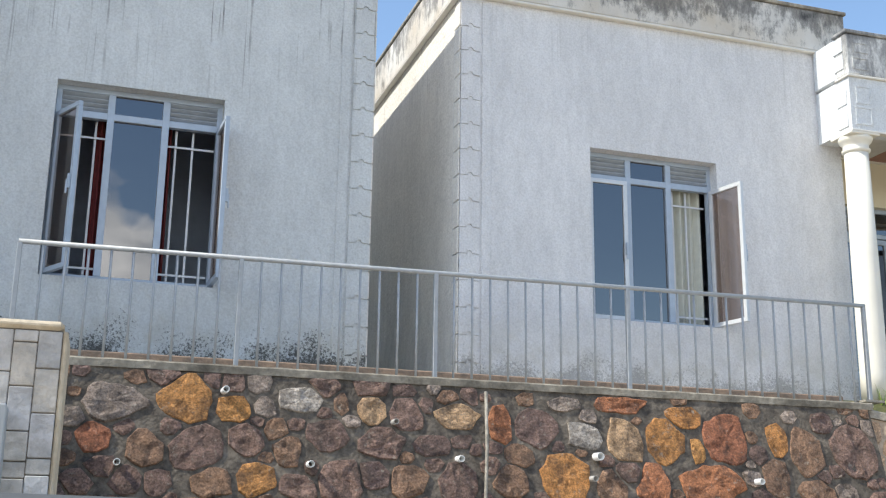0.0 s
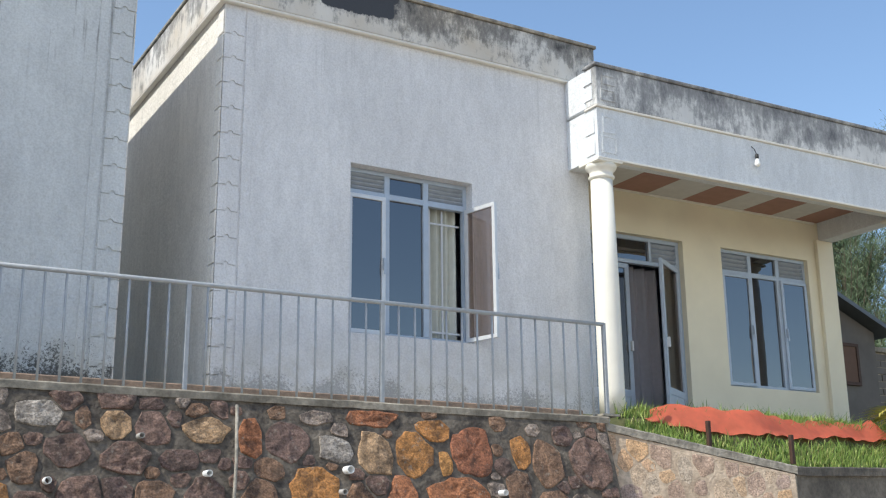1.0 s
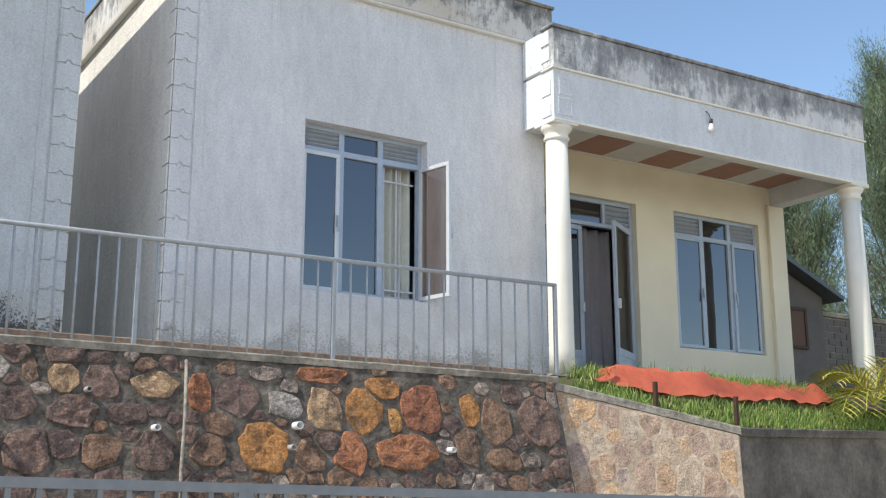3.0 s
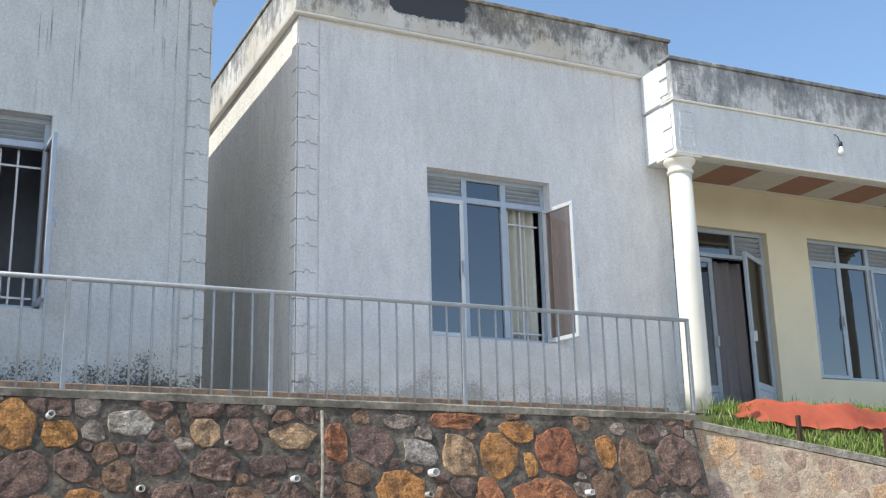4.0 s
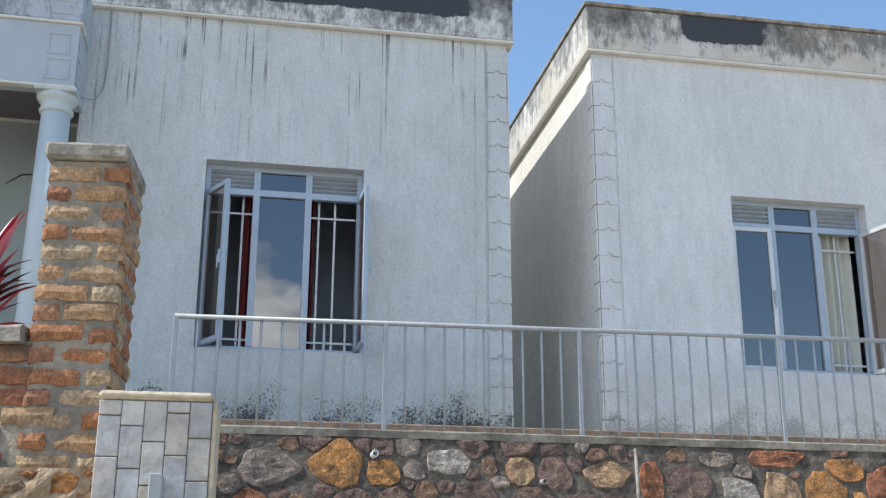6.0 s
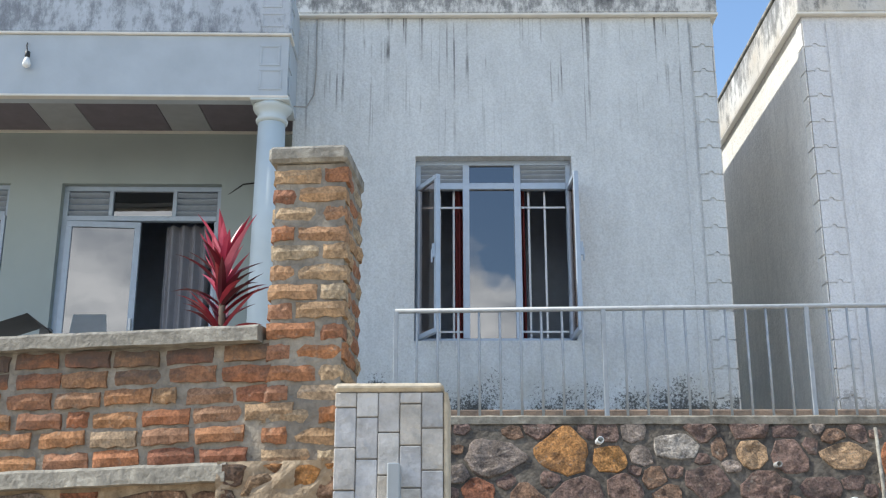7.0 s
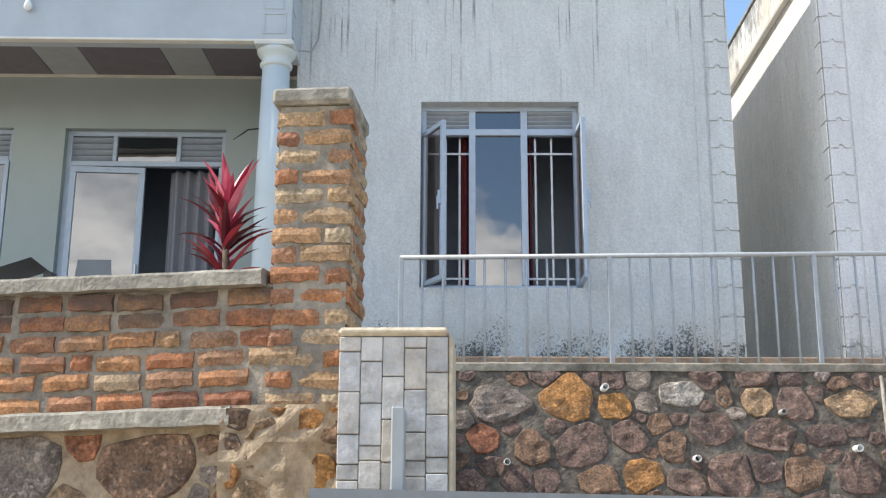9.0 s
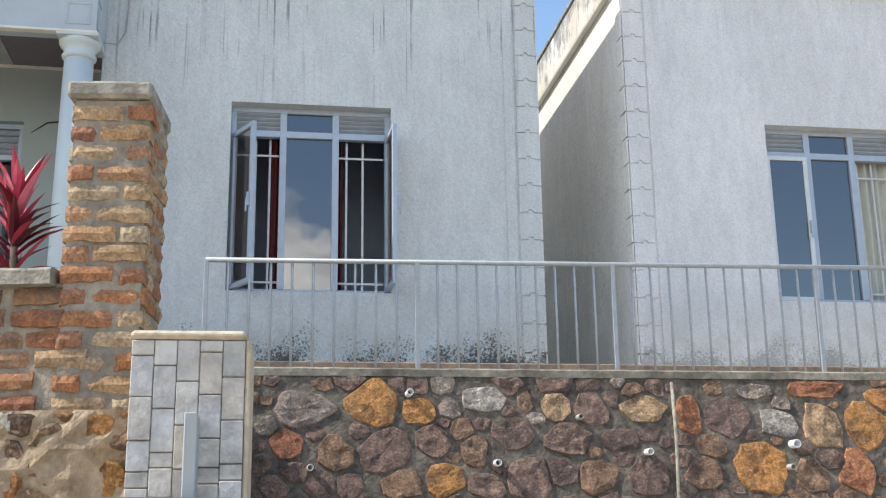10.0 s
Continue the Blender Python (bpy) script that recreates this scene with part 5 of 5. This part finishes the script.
cx, cy = -1.075, 5.55
cordy = thing("cordyline_plant", (cx, cy, 2.4), "red cordyline with pink upper and maroon lower leaves", "plant")
part("stem", tube([(cx + 0.03, cy, 2.3), (cx + 0.01, cy, 2.75), (cx, cy, 3.1)], 0.016), M_BARK, cordy, "", True)
rng = random.Random(14)
for nm, mat, n, zb, zt_, ln, wd, out, drp in (("upper_leaves", M_CORDY_PINK, 24, 2.96, 3.17, 0.29, 0.055, 0.5, 0.35), ("lower_leaves", M_CORDY_DARK, 32, 2.78, 3.08, 0.27, 0.042, 0.95, 0.7)):
    v, f = [], []
    for k in range(n):
        a = k * 2.399 + rng.uniform(-0.3, 0.3)
        o = out * rng.uniform(0.5, 1.15)
        blade(v, f, (cx, cy, rng.uniform(zb, zt_)), (math.cos(a) * o, math.sin(a) * o, 1), ln * rng.uniform(0.75, 1.15), wd * rng.uniform(0.8, 1.2), drp * rng.uniform(0.5, 1.6))
    leafy(nm, v, f, mat, cordy, "pink leaves" if mat is M_CORDY_PINK else "dark maroon leaves")

px, py, pz = 11.75, 9.15, 2.92
palm = thing("palm_plant", (px, py, pz), "young yellow-green palm on the lawn", "palm")
for k in range(20):
    a = k * 2.399
    ln, rise = rng.uniform(0.75, 1.15), rng.uniform(0.6, 2.8)
    d = Vector((math.cos(a), math.sin(a), rise)).normalized()
    p = Vector((px, py, pz))
    v, f, spine = [], [], [tuple(p)]
    for s in range(14):
        p = p + d * (ln / 14)
        d = (d + Vector((0, 0, -0.16))).normalized()
        spine.append(tuple(p))
        if s > 1:
            sd = d.cross(Vector((0, 0, 1))).normalized()
            for sg in (-1, 1):
                blade(v, f, tuple(p), tuple(d * 0.8 + sd * sg + Vector((0, 0, 0.2))), 0.46 * math.sin(math.pi * (s + 2) / 18), 0.022, 0.45, 3)
    fr = leafy("frond", v, f, M_PALM, palm)
    part("frond_stem", tube(spine, 0.007, 5), M_PALM, fr)


def needle_tree(name, at, height, spread, n, seed, label, mat, size, lean=0.35):
    """A tapered trunk, rising limbs and a loose crown of many small leaf strips."""
    rng = random.Random(seed)
    t = thing(name, at, label, "tree")
    base = Vector(at)
    part("trunk", tube([base, base + Vector((0.1, 0, height * 0.35)), base + Vector((0.0, 0.1, height * 0.7)), base + Vector((0.1, 0, height * 0.95))], [0.16, 0.12, 0.07, 0.02], 8), M_BARK, t, "", True)
    v, f = [], []
    limbs = bmesh.new()
    for k in range(n):
        z = height * rng.uniform(0.16, 0.92)
        a = rng.uniform(0, 6.283)
        reach = spread * rng.uniform(0.35, 1.0) * (1.15 - z / height)
        d = Vector((math.cos(a), math.sin(a), lean + rng.uniform(0.2, 1.0))).normalized()
        p = base + Vector((0.05, 0.05, z))
        pts = [p.copy()]
        for s in range(6):
            p = p + d * (reach / 5)
            d = (d + Vector((rng.uniform(-0.15, 0.15), rng.uniform(-0.15, 0.15), 0.16))).normalized()
            pts.append(p.copy())
        lb = tube(pts, [0.03, 0.025, 0.02, 0.016, 0.012, 0.008, 0.004], 4)
        me = bpy.data.meshes.new("limb_tmp")
        lb.to_mesh(me)
        lb.free()
        limbs.from_mesh(me)
        bpy.data.meshes.remove(me)
        for s in range(1, 7):
            for j in range(int((10 + 8 * rng.random()) * (6 if size[1] < 0.02 else 1))):
                c = pts[s] + Vector((rng.gauss(0, 0.12), rng.gauss(0, 0.12), rng.gauss(0, 0.12)))
                dd = (Vector((rng.uniform(-0.8, 0.8), rng.uniform(-0.8, 0.8), rng.uniform(0.05, 1.0))) + (pts[s] - pts[s - 1]).normalized() * 0.3).normalized()
                sd = dd.cross(Vector((rng.uniform(-1, 1), rng.uniform(-1, 1), 0.2))).normalized() * size[1] * rng.uniform(0.7, 1.3)
                ln = size[0] * rng.uniform(0.6, 1.3)
                o = len(v)
                v += [tuple(c - sd * 0.4), tuple(c + sd * 0.4), tuple(c + dd * ln * 0.6 + sd), tuple(c + dd * ln), tuple(c + dd * ln * 0.6 - sd)]
                f.append((o, o + 1, o + 2, o + 3, o + 4))
    part("branchwork", limbs, M_BARK, t)
    leafy("crown", v, f, mat, t)
    return t


needle_tree("tree", (20.5, 14.8, 2.0), 9.7, 3.4, 160, 4, "tall feathery green tree behind the garden wall", M_TREE, (0.13, 0.0045))
needle_tree("tree", (20.6, 17.4, 2.0), 8.0, 3.6, 170, 5, "lower feathery green tree behind the outbuilding", M_TREE, (0.13, 0.0045))
needle_tree("tree", (23.0, 15.9, 2.0), 8.2, 3.0, 105, 6, "feathery green tree beside the taller tree", M_TREE, (0.13, 0.0045))
needle_tree("leafy_tree", (-9.0, 12.6, 2.0), 5.5, 1.8, 60, 7, "dark broad-leaved tree beside the house", M_TREE, (0.20, 0.05))
needle_tree("leafy_tree", (-11.0, -0.6, 0.0), 8.2, 2.2, 70, 9, "broad-leaved street tree mirrored in the porch window", M_TREE, (0.24, 0.06))

# ---- outbuilding and garden wall behind ----
ob_ = thing("outbuilding", (15.2, 16, 0), "low dark outbuilding with sloping roof and brown window", "outbuilding")
bm = bmesh.new()
prof = [(13.6, 0), (17.0, 0), (17.0, 5.5), (13.6, 6.9)]
vs = [[bm.verts.new((x, y, z)) for x, z in prof] for y in (14.0, 18.0)]
bm.faces.new(vs[0]); bm.faces.new(vs[1][::-1])
for k in range(4):
    bm.faces.new((vs[0][k], vs[1][k], vs[1][(k + 1) % 4], vs[0][(k + 1) % 4]))
part("wall", bm, M_BACK_WALL, ob_)
bm = bmesh.new()
prof = [(13.4, 7.0), (17.25, 5.42), (17.25, 5.5), (13.4, 7.08)]
vs = [[bm.verts.new((x, y, z)) for x, z in prof] for y in (13.7, 18.2)]
bm.faces.new(vs[0]); bm.faces.new(vs[1][::-1])
for k in range(4):
    bm.faces.new((vs[0][k], vs[1][k], vs[1][(k + 1) % 4], vs[0][(k + 1) % 4]))
part("roof", bm, M_SHEET, ob_)
part("window", rect_frame(15.9, 16.5, 4.5, 5.25, 13.95, 13.998, 0.06), M_STEEL, ob_)
part("shutter", cube(15.96, 16.44, 13.97, 13.996, 4.56, 5.19), M_CURTAIN_BROWN, ob_, "brown window panel")
gw = thing("block_wall", (19, 14.3, 0), "grey block garden wall behind the lawn", "garden wall", "", "structure")
part("core", cube(17.0, 24.0, 14.215, 14.4, 0.0, 5.2), M_MORTAR_GREY, gw)
part("cap", cube(16.98, 24.0, 14.15, 14.45, 5.2, 5.29, 0.01), M_CAP, gw)
v, f = [], []
rng = random.Random(31)
for row in range(18):
    x = 17.02 + (0.17 if row % 2 else 0)
    while x < 23.6:
        z, y = 2.9 + row * 0.127, 14.2 + rng.uniform(-0.006, 0.004)
        o = len(v)
        v += [(x, y, z), (x + 0.32, y, z), (x + 0.32, y, z + 0.108), (x, y, z + 0.108), (x, 14.22, z), (x + 0.32, 14.22, z), (x + 0.32, 14.22, z + 0.108), (x, 14.22, z + 0.108)]
        f += [(o, o + 1, o + 2, o + 3), (o, o + 4, o + 5, o + 1), (o + 1, o + 5, o + 6, o + 2), (o + 2, o + 6, o + 7, o + 3), (o + 3, o + 7, o + 4, o)]
        x += 0.345
me = bpy.data.meshes.new("blocks")
me.from_pydata(v, [], f)
me.materials.append(M_BACK_WALL)
tagged(part("blocks", me, None, gw), "", "", "", "stuff")
solid("yard_ground", cube(13.2, 60, 9.75, 60, 0.0, 2.6), M_SOIL, "raised back yard ground behind the lawn", "ground", "structure")
solid("side_wall", cube(-14.0, -6.75, 11.9, 12.1, 0.0, 6.3), M_BACK_WALL, "dark neighbouring wall beside the house", "wall", "structure")

# ---- dark sheet canopy behind the brick wall ----
can = thing("sheet_canopy", (-3.4, 7.0, 2.4), "low dark metal sheet canopy behind the brick wall", "canopy")
bm = bmesh.new()
prof = [(-4.75, 3.30), (-4.25, 3.235), (-3.8, 3.135), (-2.76, 3.17), (-2.505, 3.255), (-2.36, 3.15)]
rows = [[bm.verts.new((x + dx, y, z + dz)) for x, z in prof] for y, dx, dz in ((6.95, 0, 0), (7.35, -0.05, 0.0))]
for k in range(5):
    bm.faces.new((rows[0][k], rows[0][k + 1], rows[1][k + 1], rows[1][k]))
bmesh.ops.solidify(bm, geom=bm.faces[:], thickness=0.025)
part("sheet", bm, M_SHEET, can)
for x in (-4.5, -3.86, -2.45):
    part("leg", cube(x - 0.03, x + 0.03, 7.1, 7.16, 0.0, 3.2), M_SHEET, can)
for x in (-5.35, -3.05):
    tr = thing("metal_tray", (x, 9.7, 3.0), "grey sheet metal tray standing on the terrace", "tray", "grey metal trays")
    bm = bmesh.new()
    a = [bm.verts.new(c) for c in ((x - 0.24, 9.7, 3.0), (x + 0.24, 9.7, 3.0), (x + 0.13, 9.76, 3.92), (x - 0.15, 9.76, 3.92))]
    bm.faces.new(a)
    bmesh.ops.solidify(bm, geom=bm.faces[:], thickness=0.02)
    part("plate", bm, M_TRAY, tr)
wire = thing("wall_cable", (-2.0, 10.9, 5.3), "thin black cable drooping on the porch wall", "cable")
part("cable", tube([(XA(doorA[0]) + 0.01, YR - 0.01, 5.35), (-2.05, YR - 0.015, 5.50), (-1.8, YR - 0.015, 5.53), (-1.55, YR - 0.1, 5.53)], 0.008), M_BLACK, wire)
# Added wall, hidden behind the post: casts the diagonal shadow on the stone wall.
solid("return_wall", cube(-0.62, -0.46, 7.9, 9.05, 0.0, 2.95), M_CAP, "unseen cement wall added to shadow the stone wall's left end", "wall", "structure")
for z in (4.86, 4.47):
    hk = thing("wall_bracket", (-4.0, YR - 0.02, z), "small black bracket fixed to the porch wall", "bracket", "small brackets on the porch wall")
    part("plate", cube(-4.05, -3.95, YR - 0.012, YR, z - 0.008, z + 0.008), M_BLACK, hk)
    part("peg", cube(-4.01, -3.99, YR - 0.035, YR - 0.0125, z, z + 0.03), M_BLACK, hk)
wire = thing("wall_cable", (-1.28, 10.03, 6.2), "thin grey cable running down the house wall to the column", "cable")
part("cable", tube([(-1.27, 10.035, 6.82), (-1.26, 10.035, 6.3), (-1.275, 10.035, 6.05), (-1.33, 9.97, 5.9), (-1.42, 9.82, 5.84)], 0.007), M_PIPE_DARK, wire, "", True)
